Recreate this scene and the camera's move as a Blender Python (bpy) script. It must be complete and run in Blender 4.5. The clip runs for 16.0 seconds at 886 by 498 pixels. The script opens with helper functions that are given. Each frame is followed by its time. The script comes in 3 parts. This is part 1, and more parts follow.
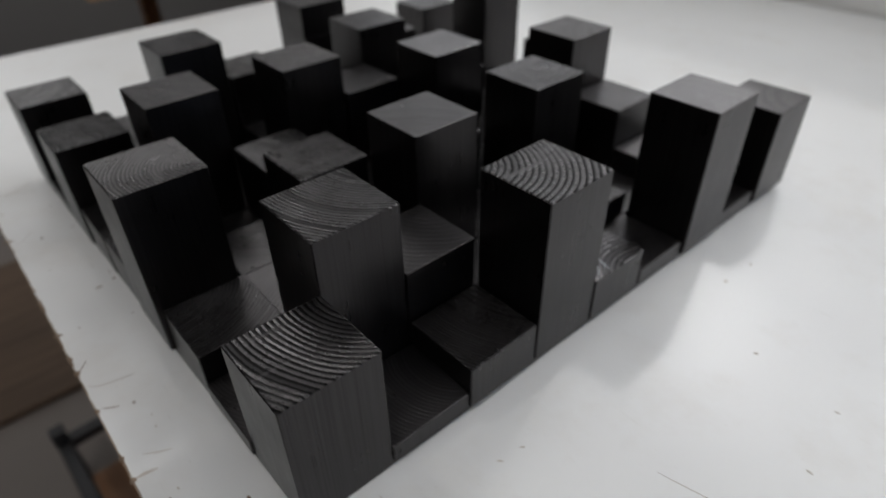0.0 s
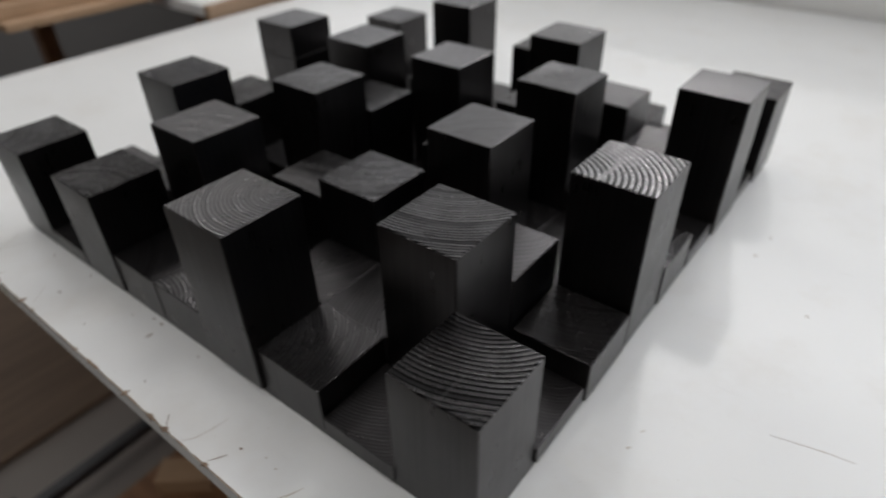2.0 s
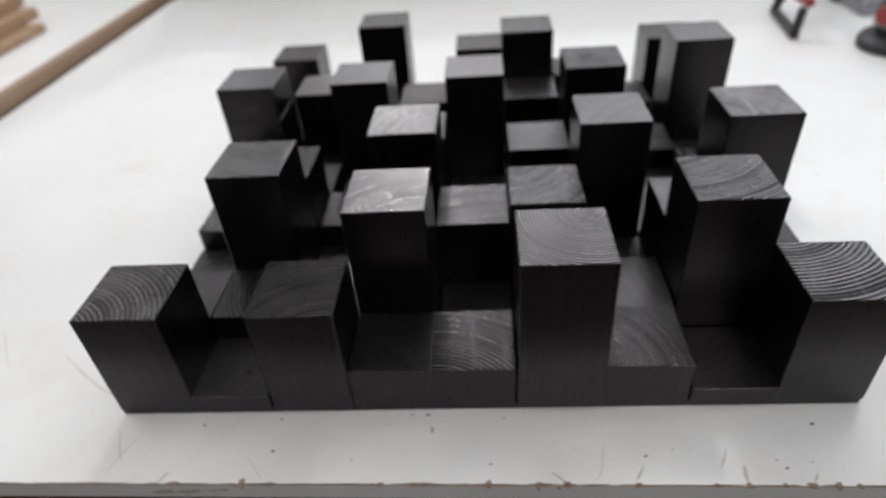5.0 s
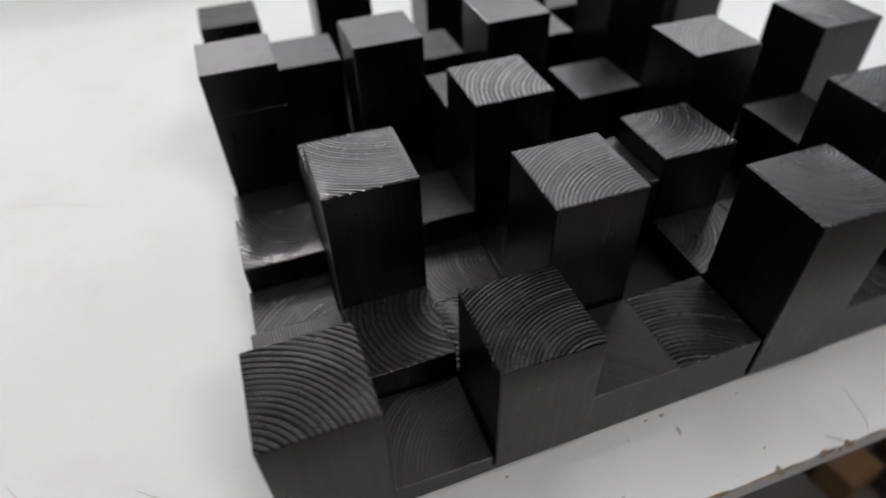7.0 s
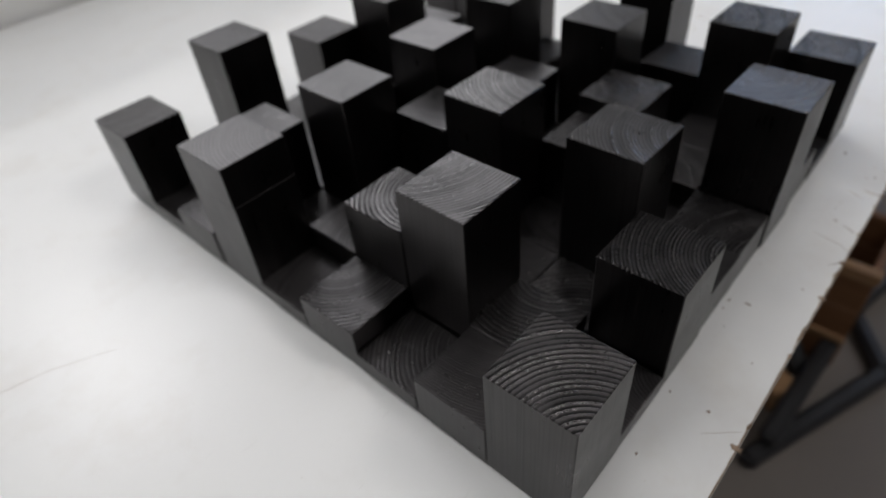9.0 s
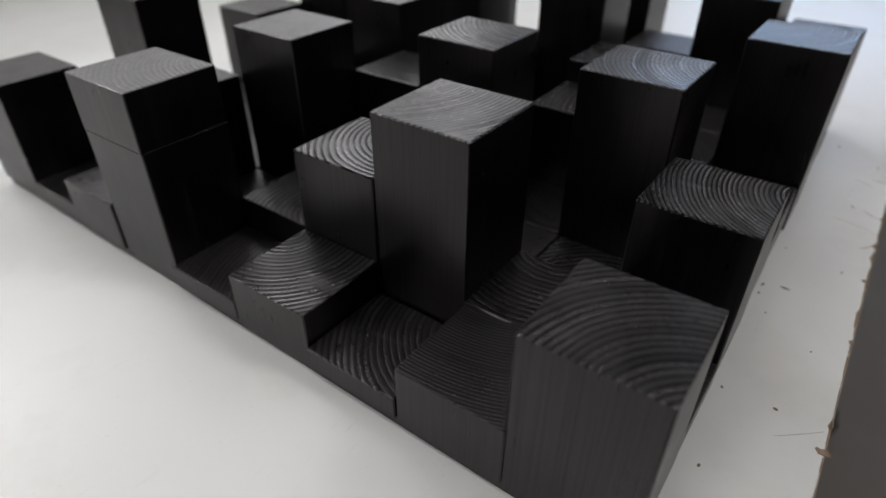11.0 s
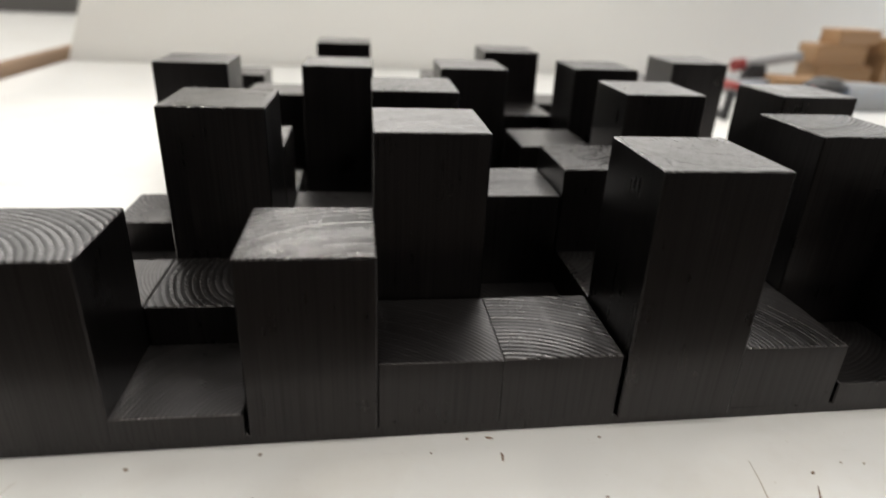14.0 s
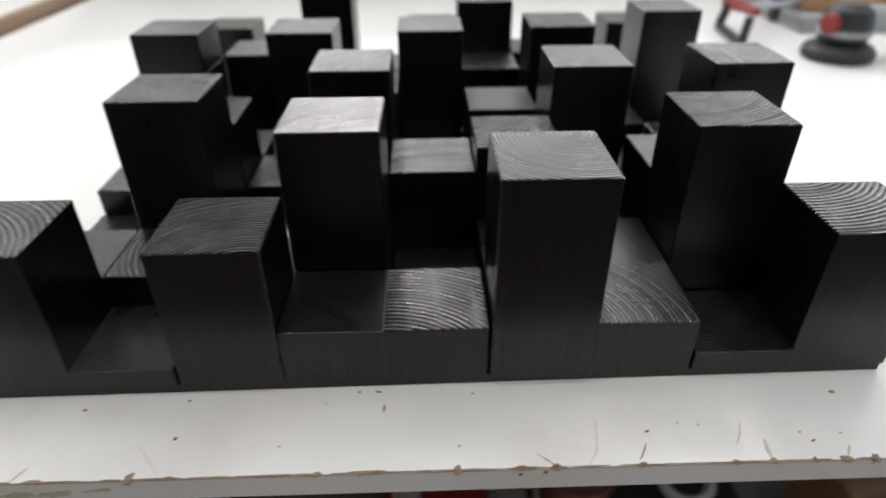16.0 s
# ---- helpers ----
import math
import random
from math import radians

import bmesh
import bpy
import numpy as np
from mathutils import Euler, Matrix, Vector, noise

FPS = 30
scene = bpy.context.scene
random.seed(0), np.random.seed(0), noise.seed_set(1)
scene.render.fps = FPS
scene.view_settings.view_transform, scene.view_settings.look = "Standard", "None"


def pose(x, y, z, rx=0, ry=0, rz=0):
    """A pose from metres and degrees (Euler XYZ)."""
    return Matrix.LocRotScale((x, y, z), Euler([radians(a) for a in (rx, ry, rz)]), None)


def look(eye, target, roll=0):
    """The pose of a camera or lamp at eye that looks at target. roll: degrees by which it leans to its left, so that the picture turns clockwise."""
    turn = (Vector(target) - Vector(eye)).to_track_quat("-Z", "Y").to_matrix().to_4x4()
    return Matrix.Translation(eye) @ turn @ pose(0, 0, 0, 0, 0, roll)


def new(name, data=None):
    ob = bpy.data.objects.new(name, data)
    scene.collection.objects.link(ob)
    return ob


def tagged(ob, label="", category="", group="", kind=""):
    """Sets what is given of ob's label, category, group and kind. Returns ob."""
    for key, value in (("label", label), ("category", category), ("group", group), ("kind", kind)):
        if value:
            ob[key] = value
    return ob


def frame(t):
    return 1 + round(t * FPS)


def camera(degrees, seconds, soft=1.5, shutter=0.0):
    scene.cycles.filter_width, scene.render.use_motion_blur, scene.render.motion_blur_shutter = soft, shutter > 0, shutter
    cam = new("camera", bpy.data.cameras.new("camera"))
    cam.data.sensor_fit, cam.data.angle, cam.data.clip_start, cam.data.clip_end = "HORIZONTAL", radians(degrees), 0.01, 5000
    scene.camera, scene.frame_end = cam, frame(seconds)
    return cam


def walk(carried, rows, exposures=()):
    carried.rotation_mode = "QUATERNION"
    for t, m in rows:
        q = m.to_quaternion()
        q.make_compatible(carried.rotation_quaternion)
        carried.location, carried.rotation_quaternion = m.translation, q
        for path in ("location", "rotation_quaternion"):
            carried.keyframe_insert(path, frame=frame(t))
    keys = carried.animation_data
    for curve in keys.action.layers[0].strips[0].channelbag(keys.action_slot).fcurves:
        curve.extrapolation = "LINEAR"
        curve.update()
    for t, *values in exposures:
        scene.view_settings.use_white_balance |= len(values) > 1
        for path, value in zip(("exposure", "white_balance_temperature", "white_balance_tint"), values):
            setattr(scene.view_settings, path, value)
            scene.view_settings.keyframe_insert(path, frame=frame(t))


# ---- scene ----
# ---------- camera and walk ----------
cam = camera(72.3, 16.0, shutter=0.6)
cam.data.dof.use_dof = True
cam.data.dof.focus_distance = 0.255
cam.data.dof.aperture_fstop = 6.0
PATH = [
    (0.0, 0.6036, -0.0428, 0.2696, 53.46, 0.89, 48.52),
    (0.5, 0.5640, -0.0521, 0.2706, 52.60, 1.64, 44.18),
    (1.0, 0.5386, -0.0808, 0.2727, 53.03, 2.27, 38.21),
    (1.5, 0.5503, -0.0933, 0.2763, 53.29, 1.74, 38.76),
    (2.0, 0.5302, -0.1176, 0.2759, 53.99, 0.85, 37.83),
    (2.5, 0.4734, -0.1699, 0.2842, 54.76, 1.17, 28.27),
    (3.0, 0.4219, -0.2362, 0.2966, 55.32, 1.16, 21.15),
    (3.2, 0.4054, -0.2484, 0.2991, 55.05, 0.48, 19.15),
    (5.3, 0.2048, -0.2243, 0.3007, 52.70, 3.00, -0.25),
    (5.5, 0.1828, -0.2174, 0.2994, 52.48, 1.79, -2.38),
    (6.0, 0.1287, -0.1901, 0.2980, 50.96, 2.17, -7.75),
    (6.5, 0.0830, -0.1582, 0.2941, 49.13, 2.24, -11.22),
    (7.0, 0.0365, -0.1282, 0.2867, 46.90, 1.62, -19.53),
    (7.5, -0.0384, -0.1079, 0.2920, 47.13, 2.92, -33.24),
    (8.0, -0.0932, -0.0926, 0.3059, 48.40, 3.36, -42.54),
    (8.2, -0.1048, -0.0832, 0.3105, 47.92, 4.04, -45.76),
    (10.5, -0.1300, -0.0272, 0.2598, 50.03, 1.57, -51.54),
    (11.0, -0.1213, -0.0110, 0.2090, 54.82, -0.12, -54.02),
    (11.5, -0.1237, -0.0118, 0.1870, 57.99, -0.35, -54.94),
    (12.0, -0.1229, -0.0303, 0.1778, 56.75, -2.78, -49.65),
    (12.5, -0.0812, -0.0739, 0.1832, 56.67, -1.59, -38.84),
    (13.0, 0.0200, -0.1310, 0.1757, 57.84, -2.21, -23.58),
    (13.5, 0.1013, -0.1751, 0.1828, 62.47, -1.55, -11.82),
    (14.0, 0.1473, -0.1893, 0.1708, 65.77, -2.34, -6.81),
    (14.5, 0.1601, -0.2004, 0.1608, 63.58, -2.25, -5.36),
    (15.0, 0.1707, -0.2104, 0.1633, 63.94, -2.41, -4.24),
    (15.5, 0.1835, -0.2317, 0.2000, 61.56, -1.27, -3.43),
    (16.0, 0.2209, -0.2122, 0.2183, 57.31, 0.14, -1.87),
]
EXPOSURES = [(0.0, -0.44, 6370, 11), (1.0, -0.39, 6370, 11), (2.0, -0.22, 6420, 11), (3.2, -0.05, 6420, 11), (5.5, 0.11, 6370, 11), (6.5, 0.06, 6370, 11), (8.0, -0.21, 6370, 12), (10.5, -0.21, 6500, 12), (11.0, -0.24, 6500, 11), (11.5, -0.14, 6650, 11), (12.0, 0.01, 6800, 8), (12.5, -0.2, 7100, 5), (13.0, -0.23, 7050, 7), (13.5, 0.28, 7000, 8), (14.5, 0.59, 6800, 11), (15.2, 0.59, 6550, 10), (16.0, 0.43, 6500, 11)]
walk(cam, [(t, pose(x, y, z, rx, ry, rz)) for t, x, y, z, rx, ry, rz in PATH], EXPOSURES)

# ---------- world and lights ----------
world = bpy.data.worlds.new("world")
scene.world = world
world.use_nodes = True
sky = world.node_tree.nodes.new("ShaderNodeTexSky")
sky.sky_type, sky.sun_disc = "NISHITA", False
sky.sun_elevation, sky.sun_rotation = radians(35), radians(200)
world.node_tree.links.new(sky.outputs[0], world.node_tree.nodes["Background"].inputs[0])
world.node_tree.nodes["Background"].inputs[1].default_value = 0.1


def area_lamp(name, size_x, size_y, watts, colour, m):
    data = bpy.data.lights.new(name, "AREA")
    data.shape, data.size, data.size_y, data.energy, data.color = "RECTANGLE", size_x, size_y, watts, colour
    ob = new(name, data)
    ob.matrix_world = m
    return tagged(ob, kind="structure")


FLOOR_Z = -0.76
CEIL_Z = 1.75
# unseen sources: two small ceiling bulbs, a wide window behind the bench and a bluish one to the east, placed from
# shadows and reflections; the lamp in the room beyond, the west window and the others are added fill
area_lamp("ceiling_bulb_light", 0.11, 0.11, 1.4, (1.0, 0.98, 0.94), pose(0.80, 0.50, CEIL_Z - 0.09, 0, 0, 0))
area_lamp("ceiling_bulb_light", 0.05, 0.05, 2.6, (1.0, 0.98, 0.94), pose(-0.20, -0.15, CEIL_Z - 0.09, 0, 0, 0))
area_lamp("unseen_window_light", 1.72, 0.96, 16.0, (0.97, 0.985, 1.0), pose(0.74, 1.085, 0.89, -90, 0, 0))
# unseen lamp added for sheen on the block tops
area_lamp("sheen_fill_light", 0.10, 0.10, 8.0, (1.0, 0.99, 0.96), look((-0.04, 1.90, 1.44), (0.22, 0.20, 0.0)))
# fill added so the block tops mirror brightness; no window known here
area_lamp("unseen_window_light", 1.75, 1.0, 8.5, (0.97, 0.985, 1.0), pose(-1.42, 1.99, 1.02, -90, 0, 0))
area_lamp("unseen_window_light", 0.26, 0.90, 3.2, (0.33, 0.57, 1.0), pose(2.59, 0.30, 0.42, 0, 90, 0))
area_lamp("unseen_window_light", 0.50, 0.90, 2.2, (1.0, 0.93, 0.86), pose(2.59, 0.32, 0.90, 0, 90, 0))
# unseen wide panel added overhead to brighten the block tops
area_lamp("ceiling_fill_light", 0.75, 1.20, 15.0, (1.0, 0.99, 0.97), pose(-1.65, 0.80, CEIL_Z - 0.045, 0, 0, 0))
# unseen fill lamp added from the south to brighten the table front
area_lamp("south_fill_light", 0.45, 0.30, 10.0, (1.0, 0.975, 0.94), pose(0.75, -1.10, CEIL_Z - 0.14, 39, 0, 23))
# fill lamp added to brighten the west side; no window known there
area_lamp("unseen_window_light", 1.4, 1.0, 4.5, (1.0, 0.99, 0.97), pose(-2.86, 0.0, 0.85, 0, -90, 0))


# ---------- materials ----------
class Nodes:
    """A small helper to wire a node material."""

    def __init__(self, name):
        self.mat = bpy.data.materials.new(name)
        self.mat.use_nodes = True
        self.tree = self.mat.node_tree
        self.bsdf = self.tree.nodes["Principled BSDF"]

    def add(self, kind, **inputs):
        node = self.tree.nodes.new(kind)
        for key, value in inputs.items():
            self.feed(node, key, value)
        return node

    def feed(self, node, key, value):
        socket = node.inputs[int(key[1:])] if key[0] == "i" and key[1:].isdigit() else node.inputs[key.replace("_", " ")]
        if isinstance(value, bpy.types.NodeSocket):
            self.tree.links.new(value, socket)
        else:
            socket.default_value = value

    def math(self, op, a, b=0.0, c=0.0):
        node = self.tree.nodes.new("ShaderNodeMath")
        node.operation = op
        for i, v in enumerate((a, b, c)):
            self.feed(node, "i%d" % i, v)
        return node.outputs[0]

    def vec(self, op, a, b=(0, 0, 0)):
        node = self.tree.nodes.new("ShaderNodeVectorMath")
        node.operation = op
        self.feed(node, "i0", a)
        self.feed(node, "i1", b)
        return node.outputs["Value"] if op in ("LENGTH", "DISTANCE") else node.outputs[0]

    def ramp(self, fac, stops):
        node = self.tree.nodes.new("ShaderNodeValToRGB")
        self.feed(node, "Fac", fac)
        ramp = node.color_ramp
        while len(ramp.elements) < len(stops):
            ramp.elements.new(0.5)
        for el, (at, col) in zip(ramp.elements, stops):
            el.position = at
            el.color = (*col, 1) if len(col) == 3 else col
        return node.outputs[0]

    def noise(self, vector, scale, detail=4.0, rough=0.55):
        node = self.add("ShaderNodeTexNoise", Vector=vector, Scale=scale, Detail=detail, Roughness=rough)
        return node.outputs[0]

    def place(self):
        return self.tree.nodes.new("ShaderNodeTexCoord").outputs["Object"]

    def mix(self, fac, a, b):
        node = self.tree.nodes.new("ShaderNodeMix")
        node.data_type = "RGBA"
        self.feed(node, "i0", fac)
        for key, value in ((6, a), (7, b)):
            if isinstance(value, bpy.types.NodeSocket):
                self.tree.links.new(value, node.inputs[key])
            else:
                node.inputs[key].default_value = (*value, 1)
        return node.outputs[2]

    def bump(self, height, strength, distance):
        node = self.add("ShaderNodeBump", Strength=strength, Distance=distance, Height=height)
        self.tree.links.new(node.outputs[0], self.bsdf.inputs["Normal"])

    def set(self, **inputs):
        for key, value in inputs.items():
            if not isinstance(value, bpy.types.NodeSocket) and isinstance(value, tuple) and len(value) == 3:
                value = (*value, 1)
            self.feed(self.bsdf, key, value)
        return self.mat


def make_black_wood(name, relief, ring_colour, smooth, relief_depth, gloss):
    """Black-stained softwood: growth rings run up through the block, so ends show arcs and sides show upright grain."""
    n = Nodes(name)
    info = n.tree.nodes.new("ShaderNodeObjectInfo")
    split = n.add("ShaderNodeSeparateColor", Color=info.outputs["Color"])
    place = n.place()
    xyz = n.add("ShaderNodeSeparateXYZ", Vector=place)
    cx = n.math("MULTIPLY", n.math("SUBTRACT", split.outputs[0], 0.5), 0.4)
    cy = n.math("MULTIPLY", n.math("SUBTRACT", split.outputs[1], 0.5), 0.4)
    flat = n.add("ShaderNodeCombineXYZ", X=n.math("SUBTRACT", xyz.outputs[0], cx), Y=n.math("SUBTRACT", xyz.outputs[1], cy), Z=0.0)
    radius = n.vec("LENGTH", flat.outputs[0])
    seed = n.math("MULTIPLY", info.outputs["Random"], 7.0)
    shifted = n.vec("ADD", place, n.add("ShaderNodeCombineXYZ", X=seed, Y=seed, Z=seed).outputs[0])
    slow = n.noise(n.vec("MULTIPLY", shifted, (1, 1, 0.12)), 22.0, 1.0)
    spacing = n.math("MULTIPLY", split.outputs[2], 0.01)
    jag = n.noise(n.vec("MULTIPLY", shifted, (1, 1, 0.03)), 700.0, 2.0)
    turns = n.math("ADD", n.math("DIVIDE", radius, spacing), n.math("ADD", n.math("MULTIPLY", slow, 1.5), n.math("MULTIPLY", jag, 0.30)))
    part_turn = n.math("FRACT", turns)
    late = n.ramp(part_turn, [(0.0, (0.0,) * 3), (0.28, (0.22,) * 3), (0.52, (0.88,) * 3), (0.90, (1.0,) * 3), (1.0, (0.0,) * 3)])
    # some years stand out more than others
    year = n.noise(n.add("ShaderNodeCombineXYZ", X=n.math("FLOOR", turns), Y=seed, Z=0.0).outputs[0], 1.7, 0.0)
    sheen = n.math("MULTIPLY", late, n.math("MULTIPLY_ADD", year, 2.2, -0.15))
    # polished streaks and worn places break the rings
    streak = n.ramp(n.noise(n.vec("MULTIPLY", shifted, (1.0, 0.13, 1.0)), 80.0, 2.0), [(0.62, (0.0,) * 3), (0.70, (1.0,) * 3)])
    fade = n.ramp(n.noise(shifted, 38.0, 2.0), [(0.28, (0.65,) * 3), (0.50, (1.0,) * 3)])
    strength = n.math("MULTIPLY", n.math("MULTIPLY", info.outputs["Alpha"] if relief > 0.5 else 0.12, fade), n.math("SUBTRACT", 1.0, n.math("MULTIPLY", streak, 0.6)))
    late = n.math("MULTIPLY", sheen, strength)
    fibre = n.noise(n.vec("MULTIPLY", shifted, (1, 1, 0.015)), 1100.0, 3.0)
    grain = n.noise(shifted, 3000.0, 2.0)
    patch = n.noise(shifted, 45.0, 3.0)
    worn = n.math("MULTIPLY", late, n.math("MULTIPLY_ADD", patch, 1.8, -0.35))
    base = n.mix(worn, (0.0030, 0.0027, 0.0028) if relief > 0.5 else (0.0014, 0.0012, 0.0012), ring_colour)
    # upright fibre bundles and a little dust
    bundle = n.noise(n.vec("MULTIPLY", shifted, (1, 1, 0.035)), 260.0, 3.0, 0.7)
    base = n.mix(n.ramp(bundle, [(0.50, (0.0,) * 3), (0.80, (0.35,) * 3)]), base, (0.0065, 0.0056, 0.0056) if relief > 0.5 else (0.0045, 0.0039, 0.0038))
    if relief < 0.5:
        sliver = n.noise(n.vec("MULTIPLY", shifted, (1, 1, 0.02)), 430.0, 2.0)
        base = n.mix(n.math("MULTIPLY", n.ramp(sliver, [(0.60, (0.0,) * 3), (0.72, (0.25,) * 3)]), n.ramp(patch, [(0.40, (0.1,) * 3), (0.65, (1.0,) * 3)])), base, (0.030, 0.027, 0.026))
    dust = n.noise(shifted, 1400.0, 1.0)
    base = n.mix(n.ramp(dust, [(0.72, (0.0,) * 3), (0.82, (0.30 if relief > 0.5 else 0.15,) * 3)]), base, (0.035, 0.032, 0.030))
    depth = n.math("MULTIPLY", late, n.math("MULTIPLY_ADD", patch, 1.4, 0.3))
    height = n.math("ADD", n.math("MULTIPLY", depth, relief), n.math("ADD", n.math("MULTIPLY", fibre, 0.14 if relief > 0.5 else 0.17), n.math("MULTIPLY", grain, 0.05)))
    n.bump(height, 1.0, relief_depth)
    rough = n.math("SUBTRACT", smooth + 0.08, n.math("MULTIPLY", late, 0.10))
    # glossy late wood, dull open early wood
    dull = n.math("MULTIPLY", strength, n.math("SUBTRACT", 1.0, n.math("MINIMUM", n.math("MAXIMUM", sheen, 0.0), 1.0)))
    finish_attr = n.tree.nodes.new("ShaderNodeAttribute")
    finish_attr.attribute_type, finish_attr.attribute_name = "OBJECT", "finish"
    polish = n.math("MULTIPLY", gloss, finish_attr.outputs["Fac"]) if relief > 0.5 else gloss
    if relief < 0.5:
        lane = n.noise(n.vec("MULTIPLY", shifted, (1, 1, 0.012)), 800.0, 3.0, 0.7)
        polish = n.math("MULTIPLY", polish, n.ramp(lane, [(0.30, (0.72,) * 3), (0.50, (0.95,) * 3), (0.72, (1.08,) * 3)]))
    level = n.math("MULTIPLY", polish, n.math("MAXIMUM", 0.06, n.math("SUBTRACT", 1.15, n.math("MULTIPLY", dull, 1.25 if relief > 0.5 else 0.12))))
    return n.set(Base_Color=base, Roughness=n.math("ADD", rough, n.math("ADD", n.math("MULTIPLY", patch, 0.16), n.math("MULTIPLY_ADD", bundle, 0.24, -0.12) if relief > 0.5 else n.math("MULTIPLY_ADD", bundle, 0.06, -0.03))), Specular_IOR_Level=level, Specular_Tint=(1.0, 0.94, 0.95))


END_GRAIN = make_black_wood("black_end_grain", 1.0, (0.026, 0.025, 0.025), 0.20, 0.00034, 1.0)
SIDE_GRAIN = make_black_wood("black_side_grain", 0.07, (0.0036, 0.0031, 0.0030), 0.15, 0.00010, 0.46)


def make_laminate():
    n = Nodes("white_laminate")
    p = n.place()
    cloud = n.noise(p, 3.0, 4.0)
    fine = n.noise(p, 160.0, 3.0)
    scratch = n.noise(n.vec("MULTIPLY", p, (9.0, 160.0, 1.0)), 4.0, 2.0)
    col = n.mix(n.ramp(cloud, [(0.35, (0,) * 3), (0.75, (1,) * 3)]), (0.80, 0.80, 0.79), (0.73, 0.73, 0.72))
    col = n.mix(n.ramp(scratch, [(0.70, (0,) * 3), (0.78, (0.35,) * 3)]), col, (0.55, 0.53, 0.50))
    smudge = n.noise(p, 11.0, 6.0, 0.65)
    col = n.mix(n.ramp(smudge, [(0.52, (0,) * 3), (0.72, (0.30,) * 3)]), col, (0.62, 0.58, 0.52))
    speck = n.noise(p, 420.0, 1.0)
    col = n.mix(n.ramp(speck, [(0.76, (0,) * 3), (0.80, (0.30,) * 3)]), col, (0.42, 0.37, 0.30))
    n.bump(fine, 0.05, 0.0004)
    return n.set(Base_Color=col, Roughness=n.math("MULTIPLY_ADD", cloud, 0.20, 0.27))


def make_wood(name, light, dark, scale=1.0, axis=0, rough=0.6):
    n = Nodes(name)
    p = n.place()
    stretch = [34.0, 34.0, 34.0]
    stretch[axis] = 2.2
    lines = n.noise(n.vec("MULTIPLY", p, tuple(s * scale for s in stretch)), 2.0, 5.0, 0.6)
    cloud = n.noise(p, 6.0, 3.0)
    col = n.mix(n.ramp(lines, [(0.32, (0,) * 3), (0.68, (1,) * 3)]), light, dark)
    col = n.mix(n.math("MULTIPLY", cloud, 0.4), col, tuple(c * 0.6 for c in dark))
    n.bump(lines, 0.25, 0.0008)
    return n.set(Base_Color=col, Roughness=rough)


def make_plain(name, colour, rough=0.5, metal=0.0, vary=0.25, scale=30.0):
    n = Nodes(name)
    p = n.place()
    cloud = n.noise(p, scale, 4.0)
    n.bump(n.noise(p, scale * 12, 2.0), 0.12, 0.0006)
    col = n.mix(n.math("MULTIPLY", cloud, vary), colour, tuple(c * 0.45 for c in colour))
    return n.set(Base_Color=col, Roughness=n.math("MULTIPLY_ADD", cloud, 0.2, rough - 0.1), Metallic=metal)


LAMINATE = make_laminate()
CHIPBOARD = make_wood("raw_chipboard", (0.36, 0.26, 0.18), (0.20, 0.135, 0.09), 3.0)
TAN_EDGE = make_wood("tan_board_edge", (0.66, 0.58, 0.48), (0.34, 0.24, 0.16), 0.6)
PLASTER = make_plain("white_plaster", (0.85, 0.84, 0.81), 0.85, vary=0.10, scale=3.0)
# grey darkened to cut bounce from unseen walls; on the recess it stands for shade
DIMMED_PLASTER = make_plain("dimmed_plaster", (0.16, 0.155, 0.15), 0.85, vary=0.15, scale=3.0)
CEILING_PAINT = make_plain("ceiling_paint", (0.60, 0.60, 0.59), 0.9, vary=0.08, scale=3.0)
FLOOR_MAT = make_plain("worn_floor", (0.23, 0.20, 0.18), 0.6, vary=0.5, scale=4.0)
PLYWOOD = make_wood("plywood_face", (0.46, 0.30, 0.18), (0.39, 0.245, 0.14), 0.5, 0)
PINE = make_wood("pine_offcut", (0.45, 0.275, 0.15), (0.31, 0.17, 0.075), 0.7, 0)
EDGE_WOOD = make_wood("bench_edge_wood", (0.42, 0.29, 0.19), (0.30, 0.19, 0.12), 0.6, 1)
BROWN_WOOD = make_wood("brown_wood", (0.30, 0.15, 0.07), (0.17, 0.075, 0.03), 0.7, 0)
# brown darkened to carry the shade beside the table
SHADE_BOARD = make_wood("shade_board", (0.16, 0.10, 0.06), (0.09, 0.055, 0.032), 0.5, 1)
BLACK_STEEL = make_plain("black_painted_steel", (0.025, 0.025, 0.028), 0.45, 0.0)
BLACK_PLASTIC = make_plain("black_plastic", (0.020, 0.020, 0.022), 0.5)
RED_PLASTIC = make_plain("red_plastic", (0.26, 0.02, 0.018), 0.4)
GREY_STEEL = make_plain("grey_steel", (0.42, 0.42, 0.43), 0.4, 0.7)
TERRACOTTA = make_plain("reddish_brown_plastic", (0.30, 0.12, 0.085), 0.5)
GREEN_GREY = make_plain("grey_green_plastic", (0.20, 0.24, 0.24), 0.5)
GREY_PLASTIC = make_plain("grey_plastic", (0.33, 0.34, 0.35), 0.5)


# ---------- mesh helpers ----------
def finish(bm, name, *mats):
    mesh = bpy.data.meshes.new(name)
    bm.to_mesh(mesh)
    bm.free()
    for m in mats:
        mesh.materials.append(m)
    return mesh


def box_bm(x0, x1, y0, y1, z0, z1, bevel=0.001, segments=1):
    bm = bmesh.new()
    bmesh.ops.create_cube(bm, size=1.0)
    for v in bm.verts:
        v.co = Vector((x0 if v.co.x < 0 else x1, y0 if v.co.y < 0 else y1, z0 if v.co.z < 0 else z1))
    if bevel:
        bmesh.ops.bevel(bm, geom=bm.edges[:], offset=bevel, segments=segments, affect="EDGES", profile=0.6)
    return bm


